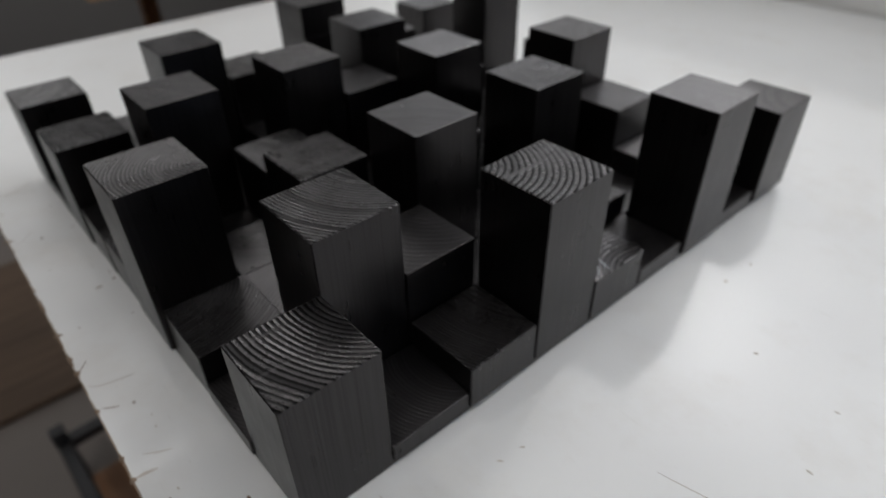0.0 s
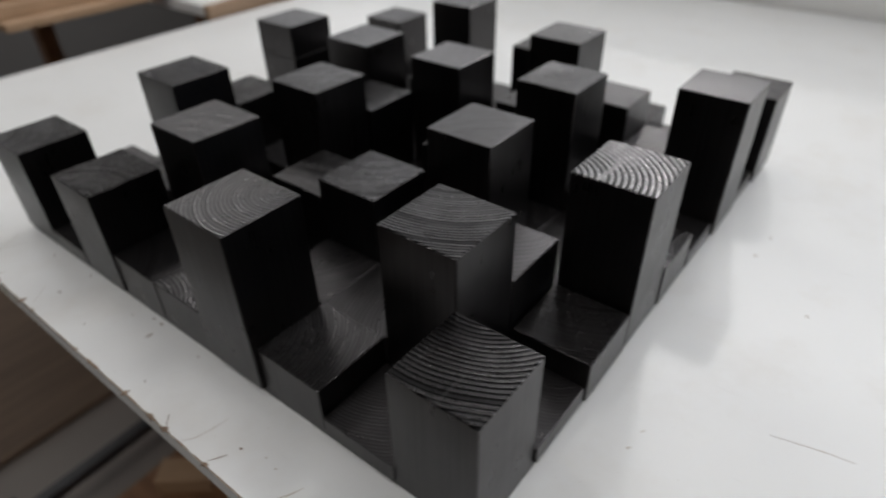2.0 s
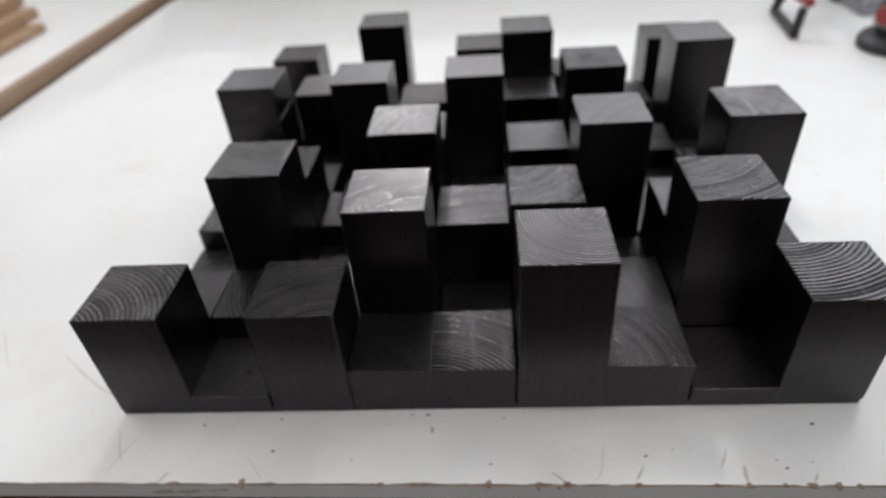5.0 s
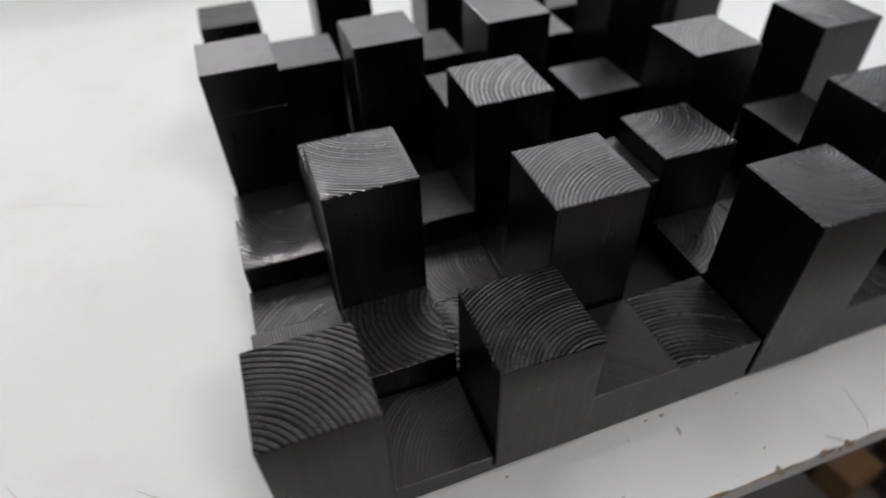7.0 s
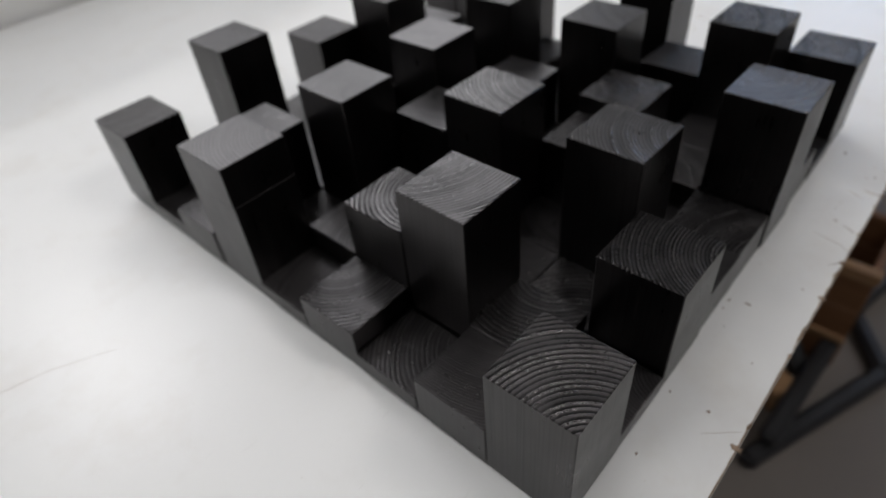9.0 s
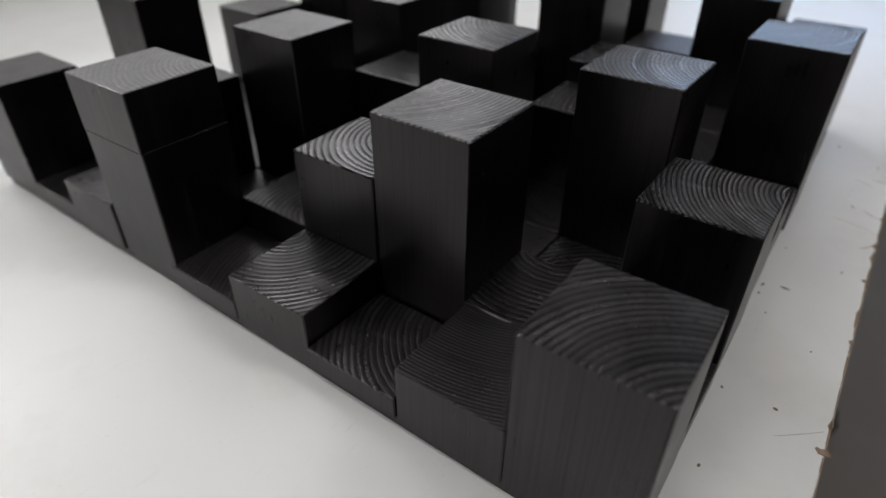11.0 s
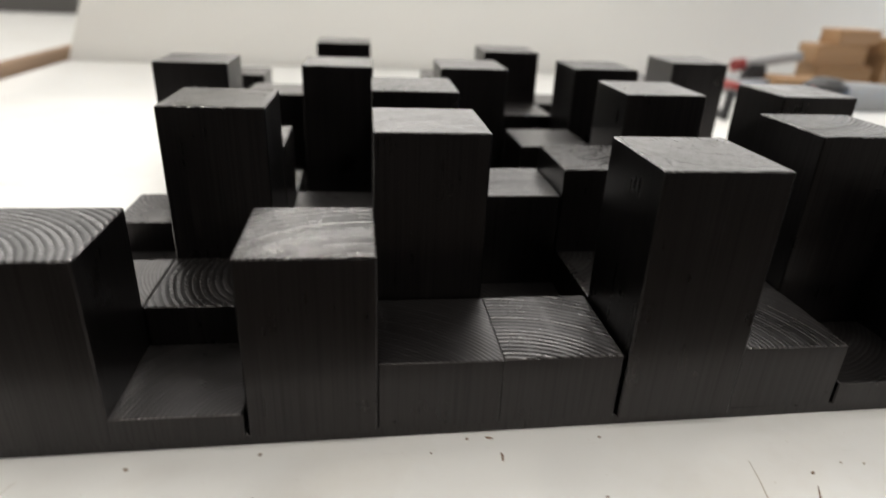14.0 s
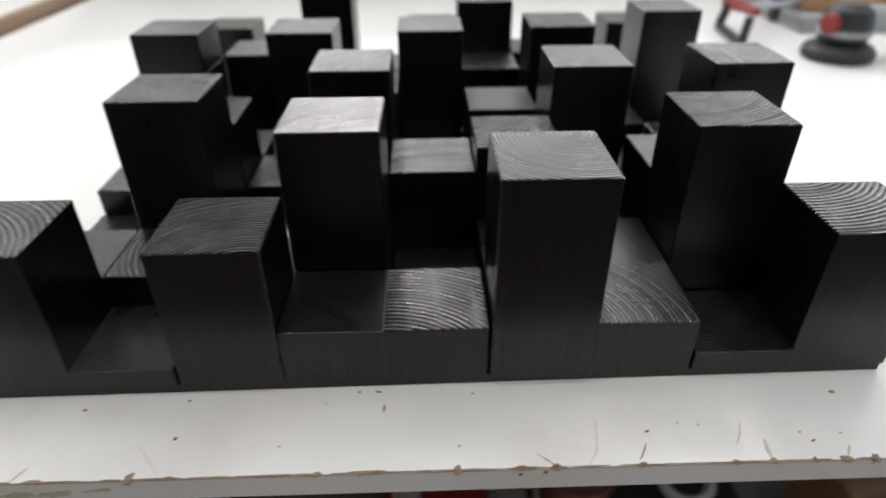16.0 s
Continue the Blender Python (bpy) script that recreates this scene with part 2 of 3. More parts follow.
def rod_bm(a, b, radius, sides=12, radius_b=None):
    bm = bmesh.new()
    a, b = Vector(a), Vector(b)
    m = Matrix.Translation((a + b) / 2) @ (b - a).to_track_quat("Z", "Y").to_matrix().to_4x4()
    bmesh.ops.create_cone(bm, cap_ends=True, segments=sides, radius1=radius, radius2=radius if radius_b is None else radius_b, depth=(b - a).length, matrix=m)
    return bm


def bar_bm(a, b, width, height, bevel=0.002):
    """A square tube from a to b."""
    a, b = Vector(a), Vector(b)
    bm = box_bm(-width / 2, width / 2, -height / 2, height / 2, -(b - a).length / 2, (b - a).length / 2, bevel)
    bmesh.ops.transform(bm, verts=bm.verts[:], matrix=Matrix.Translation((a + b) / 2) @ (b - a).to_track_quat("Z", "Y").to_matrix().to_4x4())
    return bm


def lathe_bm(profile, sides=28):
    """A turned form from (radius, height) pairs."""
    bm = bmesh.new()
    rings = [[bm.verts.new((r * math.cos(2 * math.pi * k / sides), r * math.sin(2 * math.pi * k / sides), z)) for k in range(sides)] for r, z in profile]
    for lo, hi in zip(rings, rings[1:]):
        for k in range(sides):
            bm.faces.new((lo[k], lo[(k + 1) % sides], hi[(k + 1) % sides], hi[k]))
    bm.faces.new(rings[0][::-1])
    bm.faces.new(rings[-1])
    return bm


def hose_bm(points, radius, sides=10):
    """A round hose along a smooth line through points."""
    pts = [Vector(p) for p in points]
    line = []
    for k in range(len(pts) - 1):
        p0, p1, p2, p3 = pts[max(k - 1, 0)], pts[k], pts[k + 1], pts[min(k + 2, len(pts) - 1)]
        for n in range(8):
            u = n / 8
            line.append(0.5 * ((2 * p1) + (p2 - p0) * u + (2 * p0 - 5 * p1 + 4 * p2 - p3) * u * u + (3 * p1 - p0 - 3 * p2 + p3) * u ** 3))
    line.append(pts[-1])
    bm = bmesh.new()
    rings = []
    for k, p in enumerate(line):
        way = (line[min(k + 1, len(line) - 1)] - line[max(k - 1, 0)]).normalized()
        side = way.cross(Vector((0, 0, 1)))
        side = (side if side.length > 1e-4 else Vector((1, 0, 0))).normalized()
        up = side.cross(way)
        rings.append([bm.verts.new(p + radius * (math.cos(2 * math.pi * n / sides) * side + math.sin(2 * math.pi * n / sides) * up)) for n in range(sides)])
    for lo, hi in zip(rings, rings[1:]):
        for n in range(sides):
            bm.faces.new((lo[n], lo[(n + 1) % sides], hi[(n + 1) % sides], hi[n]))
    bm.faces.new(rings[0][::-1])
    bm.faces.new(rings[-1])
    return bm


def part(name, bm, material, parent, label="", m=None):
    ob = new(name, finish(bm, name, material))
    ob.parent = parent
    if m is not None:
        ob.matrix_local = m
    return tagged(ob, label)


def thing(name, label, category, m=None, group="", kind=""):
    ob = new(name)
    ob.empty_display_size = 0.05
    if m is not None:
        ob.matrix_world = m
    return tagged(ob, label, category, group, kind)


def solid(name, bm, material, label, category="", kind="", m=None, group=""):
    ob = new(name, finish(bm, name, material))
    if m is not None:
        ob.matrix_world = m
    return tagged(ob, label, category, group, kind)


# ---------- the room ----------
WALL_Y = 1.06
solid("floor", box_bm(-3.0, 2.7, -2.6, 2.6, FLOOR_Z - 0.1, FLOOR_Z, 0), FLOOR_MAT, "worn brown workshop floor", "floor", "structure")
solid("ceiling", box_bm(-3.0, 2.7, -2.6, 2.6, CEIL_Z, CEIL_Z + 0.1, 0), CEILING_PAINT, "white painted ceiling", "ceiling", "structure")
def prism(bm, outline, y0, y1):
    """Extrudes an (x, z) outline between two y planes into bm."""
    front = [bm.verts.new((x, y0, z)) for x, z in outline]
    back = [bm.verts.new((x, y1, z)) for x, z in outline]
    bm.faces.new(front)
    bm.faces.new(back[::-1])
    for k in range(len(outline)):
        bm.faces.new((front[k], back[k], back[(k + 1) % len(outline)], front[(k + 1) % len(outline)]))


NX0, NX1, NZ0, NZ1 = -0.25, 1.64, 0.40, 1.38
bm = bmesh.new()
for outline in (((-0.40, FLOOR_Z), (2.6, FLOOR_Z), (2.6, 0.0), (-0.40, 0.0)),
                ((-0.40, 0.0), (2.6, 0.0), (2.6, NZ0), (-0.25, NZ0)),
                ((NX1, NZ0), (2.6, NZ0), (2.6, NZ1), (NX1, NZ1)),
                ((-0.25, NZ1), (2.6, NZ1), (2.6, CEIL_Z), (-0.25, CEIL_Z))):
    prism(bm, outline, WALL_Y, WALL_Y + 0.12)
bmesh.ops.recalc_face_normals(bm, faces=bm.faces[:])
solid("wall_north", bm, PLASTER, "cream white plaster wall behind the bench", "wall", "structure")
window = thing("window_2", "white framed window with bright daylight", "window", kind="structure")
for x0, x1, z0, z1 in ((NX0, NX1, NZ0 + 0.001, NZ0 + 0.04), (NX0, NX1, NZ1 - 0.04, NZ1 - 0.001), (NX0 + 0.001, NX0 + 0.04, NZ0 + 0.04, NZ1 - 0.04), (NX1 - 0.04, NX1 - 0.001, NZ0 + 0.04, NZ1 - 0.04), (0.46, 0.50, NZ0 + 0.04, NZ1 - 0.04), (1.16, 1.20, NZ0 + 0.04, NZ1 - 0.04)):
    part("window_frame", box_bm(x0, x1, WALL_Y + 0.004, WALL_Y + 0.02, z0, z1, 0.003), CEILING_PAINT, window)
solid("wall_north_recess", box_bm(-3.0, 2.7, 2.0, 2.12, FLOOR_Z, CEIL_Z, 0), DIMMED_PLASTER, "grey plaster wall further back", "wall", "structure")
# frame invented to go with the added recess fill lamp
window = thing("recess_fill_window", "unseen window frame added around the recess fill lamp", "window", kind="structure")
for x0, x1, z0, z1 in ((-2.34, -0.50, 0.48, 0.52), (-2.34, -0.50, 1.52, 1.56), (-2.34, -2.30, 0.52, 1.52), (-0.54, -0.50, 0.52, 1.52)):
    part("window_frame", box_bm(x0, x1, 1.965, 1.999, z0, z1, 0.003), CEILING_PAINT, window)
solid("wall_west", box_bm(-3.0, -2.88, -2.6, 2.0, FLOOR_Z, CEIL_Z, 0), DIMMED_PLASTER, "grey plaster side wall", "wall", "structure")
# frame invented to go with the added west fill lamp
window = thing("west_fill_window", "unseen window frame added around the west fill lamp", "window", kind="structure")
for y0, y1, z0, z1 in ((-0.72, 0.72, 0.33, 0.35), (-0.72, 0.72, 1.35, 1.37), (-0.72, -0.70, 0.35, 1.35), (0.70, 0.72, 0.35, 1.35)):
    part("window_frame", box_bm(-2.88, -2.85, y0, y1, z0, z1, 0.003), CEILING_PAINT, window)
solid("wall_south", box_bm(-2.88, 2.6, -2.6, -2.48, FLOOR_Z, CEIL_Z, 0), DIMMED_PLASTER, "grey plaster wall behind", "wall", "structure")
# east wall with a window opening
WX0, WX1, WY0, WY1, WZ0, WZ1 = 2.6, 2.7, -0.25, 0.95, 0.25, 1.25
bm = bmesh.new()
for y0, y1, z0, z1 in ((-2.6, WY0, FLOOR_Z, CEIL_Z), (WY1, 2.0, FLOOR_Z, CEIL_Z), (WY0, WY1, FLOOR_Z, WZ0), (WY0, WY1, WZ1, CEIL_Z)):
    piece = box_bm(WX0, WX1, y0, y1, z0, z1, 0)
    tmp = bpy.data.meshes.new("tmp")
    piece.to_mesh(tmp)
    piece.free()
    bm.from_mesh(tmp)
    bpy.data.meshes.remove(tmp)
solid("wall_east", bm, PLASTER, "white plaster wall with a window", "wall", "structure")
window = thing("window_1", "white framed window with two lit panes", "window", kind="structure")
for y0, y1, z0, z1 in ((WY0, WY1, WZ0, WZ0 + 0.05), (WY0, WY1, WZ1 - 0.05, WZ1), (WY0, WY0 + 0.05, WZ0 + 0.05, WZ1 - 0.05), (WY1 - 0.05, WY1, WZ0 + 0.05, WZ1 - 0.05), (WY0 + 0.05, WY1 - 0.05, 0.56, 0.62)):
    part("window_frame", box_bm(2.62, 2.66, y0, y1, z0, z1, 0.003), CEILING_PAINT, window)

# ---------- the work table ----------
TX0, TX1, TY0, TY1, THICK = -0.40, 1.75, -0.0468, 1.05, 0.0135
table = thing("work_table", "white laminate work table with chipped brown front edge", "table")
part("tabletop", box_bm(TX0, TX1, TY0, TY1, -THICK, 0.0, 0.0006), LAMINATE, table, "scratched white laminate top")
for x, y in ((0.20, 0.10), (1.60, 0.10), (-0.36, 0.98), (0.70, 0.98), (1.60, 0.98)):
    part("leg", rod_bm((x, y, FLOOR_Z), (x, y, -THICK), 0.012, 16), GREY_STEEL, table, "grey steel tube leg")

# ---------- the diffuser panel ----------
PITCH_X, PITCH_Y, SIDE_X, SIDE_Y = 0.0500, 0.0511, 0.0494, 0.0504
SKEW_X, SKEW_Y = 0.0101, 0.0101
BASE = 0.0055
LEVEL = {1: 0.0165, 2: 0.0351, 4: 0.0672, 5: 0.0809, 7: 0.1114}
# rows from the table's front edge backwards
PLAN = [
    "515227215",
    "221712271",
    "171145142",
    "252711717",
    "121514112",
    "717171721",
    "251414117",
    "111117421",
    "517151215",
]
panel = thing("diffuser_panel", "black stained wooden skyline diffuser panel of square blocks", "diffuser")


def skewed(x, y):
    """Shears the panel slightly, by amounts fitted to the camera's view."""
    return x + SKEW_X * y, y + SKEW_Y * x


base_bm = box_bm(0.0020, 9 * PITCH_X - 0.0020, 0.0020, 9 * PITCH_Y - 0.0020, 0.0, BASE, 0.0003)
for v in base_bm.verts:
    v.co.x, v.co.y = skewed(v.co.x, v.co.y)
part("base_board", base_bm, SIDE_GRAIN, panel, "thin black base board").color = (0.5, 0.9, 0.3, 1)
# a block's end grain: where the pith of the log lay from its middle, the ring width, how strongly the rings stand out, and its polish
GRAIN = {
    (0, 0): (-0.032, -0.036, 0.0029, 0.82, 0.75), (1, 0): (0.032, -0.032, 0.0022, 0.45, 0.7), (2, 0): (0.018, -0.042, 0.0021, 1.00, 0.44),
    (3, 0): (-0.045, -0.065, 0.0020, 0.35, 0.45), (4, 0): (-0.022, -0.060, 0.0028, 0.90, 0.62), (5, 0): (0.016, 0.022, 0.0022, 0.72, 0.95),
    (6, 0): (-0.045, -0.025, 0.0023, 0.75, 0.7), (7, 0): (-0.030, 0.050, 0.0022, 0.35, 0.7), (8, 0): (-0.020, 0.052, 0.0029, 1.00, 0.65),
    (0, 1): (0.075, 0.020, 0.0018, 0.40, 0.6), (1, 1): (0.040, 0.008, 0.0034, 0.70, 0.5), (2, 1): (-0.034, -0.030, 0.0036, 0.95, 1.0),
    (3, 1): (0.020, -0.042, 0.0023, 0.60, 0.85), (5, 1): (-0.040, 0.030, 0.0030, 0.60, 1.0), (6, 1): (0.060, 0.010, 0.0026, 0.45, 0.8),
    (7, 1): (-0.030, 0.058, 0.0022, 0.95, 0.6), (0, 2): (0.030, -0.040, 0.0030, 0.65, 0.8), (1, 2): (0.024, 0.058, 0.0023, 0.95, 1.0),
    (4, 2): (0.010, -0.070, 0.0034, 0.70, 0.60), (5, 2): (-0.025, 0.035, 0.0027, 1.00, 1.0), (7, 2): (-0.030, 0.040, 0.0040, 0.40, 0.7),
    (8, 2): (-0.020, 0.075, 0.0020, 0.75, 0.5), (0, 3): (0.018, 0.030, 0.0030, 0.80, 0.9), (1, 3): (0.020, -0.018, 0.0032, 1.00, 0.9),
    (2, 3): (0.030, 0.060, 0.0026, 0.60, 0.7), (3, 3): (0.044, -0.030, 0.0030, 0.75, 1.0), (6, 3): (0.050, -0.050, 0.0030, 0.30, 0.8),
    (8, 3): (-0.036, -0.032, 0.0036, 1.00, 0.9), (4, 5): (0.060, 0.030, 0.0030, 0.20, 1.0), (6, 5): (-0.006, 0.010, 0.0036, 0.75, 0.7),
    (8, 6): (0.010, -0.050, 0.0034, 0.35, 0.8), (8, 4): (0.045, 0.010, 0.0036, 0.80, 0.9)}


def block_mesh(height, pith, spacing, relief):
    """A sawn block: the growth rings leave small teeth along the edges of its end grain."""
    bm = bmesh.new()
    a, b, cut, rim = SIDE_X / 2, SIDE_Y / 2, 0.0006, 0.0007
    corners = [(-a + cut, -b), (a - cut, -b), (a, -b + cut), (a, b - cut), (a - cut, b), (-a + cut, b), (-a, b - cut), (-a, -b + cut)]
    low = [bm.verts.new((x, y, 0)) for x, y in corners]
    outer, inner, starts = [], [], []
    for k in range(8):
        (x0, y0), (x1, y1) = corners[k], corners[(k + 1) % 8]
        steps = 44 if k % 2 == 0 else 1
        starts.append(len(outer))
        for n in range(steps):
            x, y = x0 + (x1 - x0) * n / steps, y0 + (y1 - y0) * n / steps
            turn = (math.hypot(x - pith[0], y - pith[1]) / spacing) % 1.0
            tooth = (1.0 - turn) * 0.00055 * relief
            outer.append(bm.verts.new((x, y, height - 0.0003 - tooth)))
            inner.append(bm.verts.new((x * (1 - rim / a), y * (1 - rim / b), height)))
    count = len(outer)
    for k in range(8):
        first, last = starts[k], starts[(k + 1) % 8] or count
        top = [outer[n % count] for n in range(first, last + 1)]
        bm.faces.new([low[k], low[(k + 1) % 8]] + top[::-1])
    for n in range(count):
        bm.faces.new((outer[n], outer[(n + 1) % count], inner[(n + 1) % count], inner[n])).material_index = 1
    bm.faces.new(inner).material_index = 1
    bm.faces.new(low[::-1])
    return finish(bm, "block", SIDE_GRAIN, END_GRAIN)


rng = random.Random(11)


# small block offsets fitted to the camera's view
NUDGE = {(0, 0): (0.0015, 0.0003, 0.0007), (2, 0): (0.0006, -0.0003, 0.0003), (3, 0): (0.0005, 0.0008, 0.0007), (4, 0): (-0.0008, 0.0006, 0.0007), (5, 0): (0.0001, -0.0009, 0.0010), (6, 0): (-0.0006, 0.0012, 0.0006), (8, 0): (-0.0012, 0.0009, 0.0010), (0, 1): (0.0005, -0.0008, 0.0000), (3, 1): (-0.0006, 0.0012, 0.0009), (7, 1): (0.0002, -0.0000, 0.0010), (1, 2): (0.0004, -0.0013, 0.0004), (4, 2): (-0.0015, -0.0002, 0.0002), (5, 2): (-0.0015, -0.0005, 0.0009), (8, 2): (0.0010, -0.0006, -0.0010), (0, 3): (0.0008, -0.0001, -0.0009), (1, 3): (0.0001, -0.0006, -0.0010), (3, 3): (-0.0012, -0.0015, 0.0002), (6, 3): (-0.0014, -0.0001, 0.0006), (8, 3): (-0.0004, 0.0009, 0.0008), (0, 5): (0.0014, -0.0007, -0.0010), (2, 5): (0.0008, -0.0015, -0.0010), (4, 5): (-0.0015, -0.0001, -0.0007), (6, 5): (-0.0003, 0.0015, 0.0009), (8, 6): (0.0015, 0.0011, 0.0010), (5, 7): (-0.0013, 0.0015, 0.0005), (0, 8): (0.0002, -0.0010, -0.0010), (2, 8): (-0.0009, -0.0014, -0.0010), (8, 8): (0.0015, 0.0015, 0.0001)}


def add_block(i, j, z0, z1):
    x, y = skewed((i + 0.5) * PITCH_X, (j + 0.5) * PITCH_Y)
    dx, dy, dz = NUDGE.get((i, j), (0.0, 0.0, 0.0))
    place = pose(x + dx + rng.uniform(-0.0002, 0.0002), y + dy + rng.uniform(-0.0002, 0.0002), z0, 0, 0, rng.uniform(-0.3, 0.3))
    turn, far = rng.uniform(0, 2 * math.pi), rng.uniform(0.02, 0.075)
    plain = (far * math.cos(turn), far * math.sin(turn), rng.uniform(0.0022, 0.0034), rng.uniform(0.25, 0.60), rng.uniform(0.6, 0.95))
    px, py, spacing, relief, polish = GRAIN.get((i, j), plain)
    ob = new("block", block_mesh(z1 + (dz if z1 == LEVEL[int(PLAN[j][i])] else 0.0) - z0, (px, py), spacing, relief))
    ob.parent = panel
    ob.matrix_local = place
    ob.color = (0.5 + px / 0.4, 0.5 + py / 0.4, spacing / 0.01, relief)
    ob["finish"] = polish
    return ob


for j, line in enumerate(PLAN):
    for i, digit in enumerate(line):
        top = LEVEL[int(digit)]
        if (i, j) == (0, 5):
            add_block(i, j, BASE, 0.0805)
            add_block(i, j, 0.0808, top)
        else:
            add_block(i, j, BASE, top)

# ---------- wear on the table ----------
FLECK = make_plain("brown_fleck", (0.24, 0.155, 0.10), 0.8, vary=0.5, scale=900.0)
SCRATCH = make_plain("grey_scratch", (0.61, 0.55, 0.48), 0.7, vary=0.5, scale=500.0)
STAIN = make_plain("olive_stain", (0.58, 0.56, 0.42), 0.6, vary=0.4, scale=300.0)


def blot_bm(length, width, height, wobble, seed, sides=11):
    """A flat crumb with an uneven outline."""
    r = random.Random(seed)
    bm = bmesh.new()
    rim = [(math.cos(2 * math.pi * k / sides), math.sin(2 * math.pi * k / sides), 1 + r.uniform(-wobble, wobble)) for k in range(sides)]
    low = [bm.verts.new((c * q * length / 2, s_ * q * width / 2, 0)) for c, s_, q in rim]
    top = [bm.verts.new((c * q * length * 0.4, s_ * q * width * 0.4, height)) for c, s_, q in rim]
    bm.faces.new(top)
    for k in range(sides):
        bm.faces.new((low[k], low[(k + 1) % sides], top[(k + 1) % sides], top[k]))
    return bm


def streak_bm(points, width, height=0.00015):
    """A thin scratch along points on the table top."""
    bm = bmesh.new()
    rows = []
    for k, (x, y) in enumerate(points):
        a, b = Vector(points[max(k - 1, 0)]), Vector(points[min(k + 1, len(points) - 1)])
        side = Vector((-(b - a).y, (b - a).x)).normalized() * width / 2 * (0.35 if k in (0, len(points) - 1) else 1)
        rows.append([bm.verts.new((x + side.x, y + side.y, 0)), bm.verts.new((x, y, height)), bm.verts.new((x - side.x, y - side.y, 0))])
    for lo, hi in zip(rows, rows[1:]):
        for k in range(2):
            bm.faces.new((lo[k], lo[k + 1], hi[k + 1], hi[k]))
    return bm


PALE_PAINT = make_plain("pale_paint", (0.42, 0.44, 0.46), 0.6, vary=0.5, scale=400.0)
for pts, w in ((((0.4372, 0.2300), (0.4430, 0.2275), (0.4492, 0.2262)), 0.0012), (((0.4412, 0.2240), (0.4460, 0.2195), (0.4490, 0.2150)), 0.0010), (((0.4440, 0.2290), (0.4470, 0.2240)), 0.0008)):
    part("scuff", streak_bm(pts, w, 0.0001), PALE_PAINT, panel, "pale scuff mark", pose(0, 0, LEVEL[2] + 0.00005))
# loose crumbs: x, y, length, width, turn
for k, (x, y, a, b, turn) in enumerate((
        (0.0580, -0.0069, 0.0024, 0.0018, 0), (0.1057, -0.0028, 0.0022, 0.0016, 20), (0.1063, -0.0254, 0.0026, 0.0022, 70), (0.1714, -0.0069, 0.0012, 0.0012, 0),
        (0.1867, 0.0002, 0.0022, 0.0017, 10), (0.1958, 0.0000, 0.0042, 0.0015, -15), (0.1991, -0.0110, 0.0064, 0.0015, 84), (0.2416, -0.0028, 0.0020, 0.0014, 0),
        (0.1538, -0.0314, 0.0012, 0.0012, 0), (0.2335, -0.0338, 0.0022, 0.0012, 30), (0.3190, -0.0286, 0.0026, 0.0018, 30), (0.4161, -0.0077, 0.0040, 0.0024, 0),
        (0.3914, -0.0361, 0.0036, 0.0014, 20), (0.3343, -0.0242, 0.0018, 0.0012, 0), (0.3436, -0.0255, 0.0020, 0.0012, 40), (0.3878, -0.0312, 0.0024, 0.0012, 30), (0.4059, -0.0325, 0.0022, 0.0014, 0),
        (0.5344, 0.2633, 0.0034, 0.0022, 15), (0.4883, 0.3134, 0.0048, 0.0026, 30), (0.4909, 0.3439, 0.0028, 0.0022, 0),
        (0.5898, 0.2055, 0.0044, 0.0012, -10), (0.5843, 0.2532, 0.0040, 0.0010, 0), (0.4829, 0.0967, 0.0050, 0.0010, 50), (0.4849, 0.1111, 0.0044, 0.0010, 55))):
    part("crumb", blot_bm(a * 0.75, b * 0.75, 0.0003, 0.25, k), FLECK if k < 13 else SCRATCH, table, "dark brown crumb", pose(x, y, 0.00005, 0, 0, turn))
# scratches and gouges in the laminate
for k, (pts, w, mat) in enumerate((
        (((0.3635, -0.0239), (0.3608, -0.0305), (0.3566, -0.0371)), 0.0009, SCRATCH), (((0.3698, -0.0344), (0.3686, -0.0406), (0.3685, -0.0455)), 0.0022, SCRATCH),
        (((0.3164, -0.0351), (0.3140, -0.0395), (0.3111, -0.0440)), 0.0007, FLECK), (((0.2667, -0.0389), (0.2710, -0.0425), (0.2745, -0.0460)), 0.0006, FLECK),
        (((0.2971, -0.0206), (0.2955, -0.0300), (0.2932, -0.0395), (0.2879, -0.0461)), 0.0005, SCRATCH), (((0.4060, -0.0388), (0.4040, -0.0420), (0.4017, -0.0450)), 0.0012, SCRATCH),
        (((0.0484, -0.0390), (0.0465, -0.0425), (0.0443, -0.0462)), 0.0016, SCRATCH), (((0.0907, -0.0280), (0.0985, -0.0370), (0.1053, -0.0446)), 0.0004, SCRATCH),
        (((-0.1296, 0.0789), (-0.1170, 0.0600), (-0.1030, 0.0427)), 0.0007, SCRATCH),
        (((-0.0685, 0.0543), (-0.0428, 0.0347), (-0.0250, 0.0230), (-0.0085, 0.0142)), 0.0008, SCRATCH), 
        (((0.0050, -0.0100), (0.0105, -0.0230), (0.0170, -0.0330)), 0.0005, SCRATCH), (((0.0220, -0.0100), (0.0150, -0.0250), (0.0110, -0.0400)), 0.0004, SCRATCH),
        (((0.5400, 0.1500), (0.5650, 0.1560), (0.5800, 0.1580)), 0.0006, SCRATCH),
        (((0.6200, 0.1900), (0.6260, 0.2100), (0.6350, 0.2250)), 0.0008, FLECK), (((-0.0900, 0.3000), (-0.1300, 0.3200), (-0.1700, 0.3300)), 0.0005, SCRATCH))):
    part("scratch", streak_bm(pts, w), mat, table, "worn scratch", pose(0, 0, 0.00004))
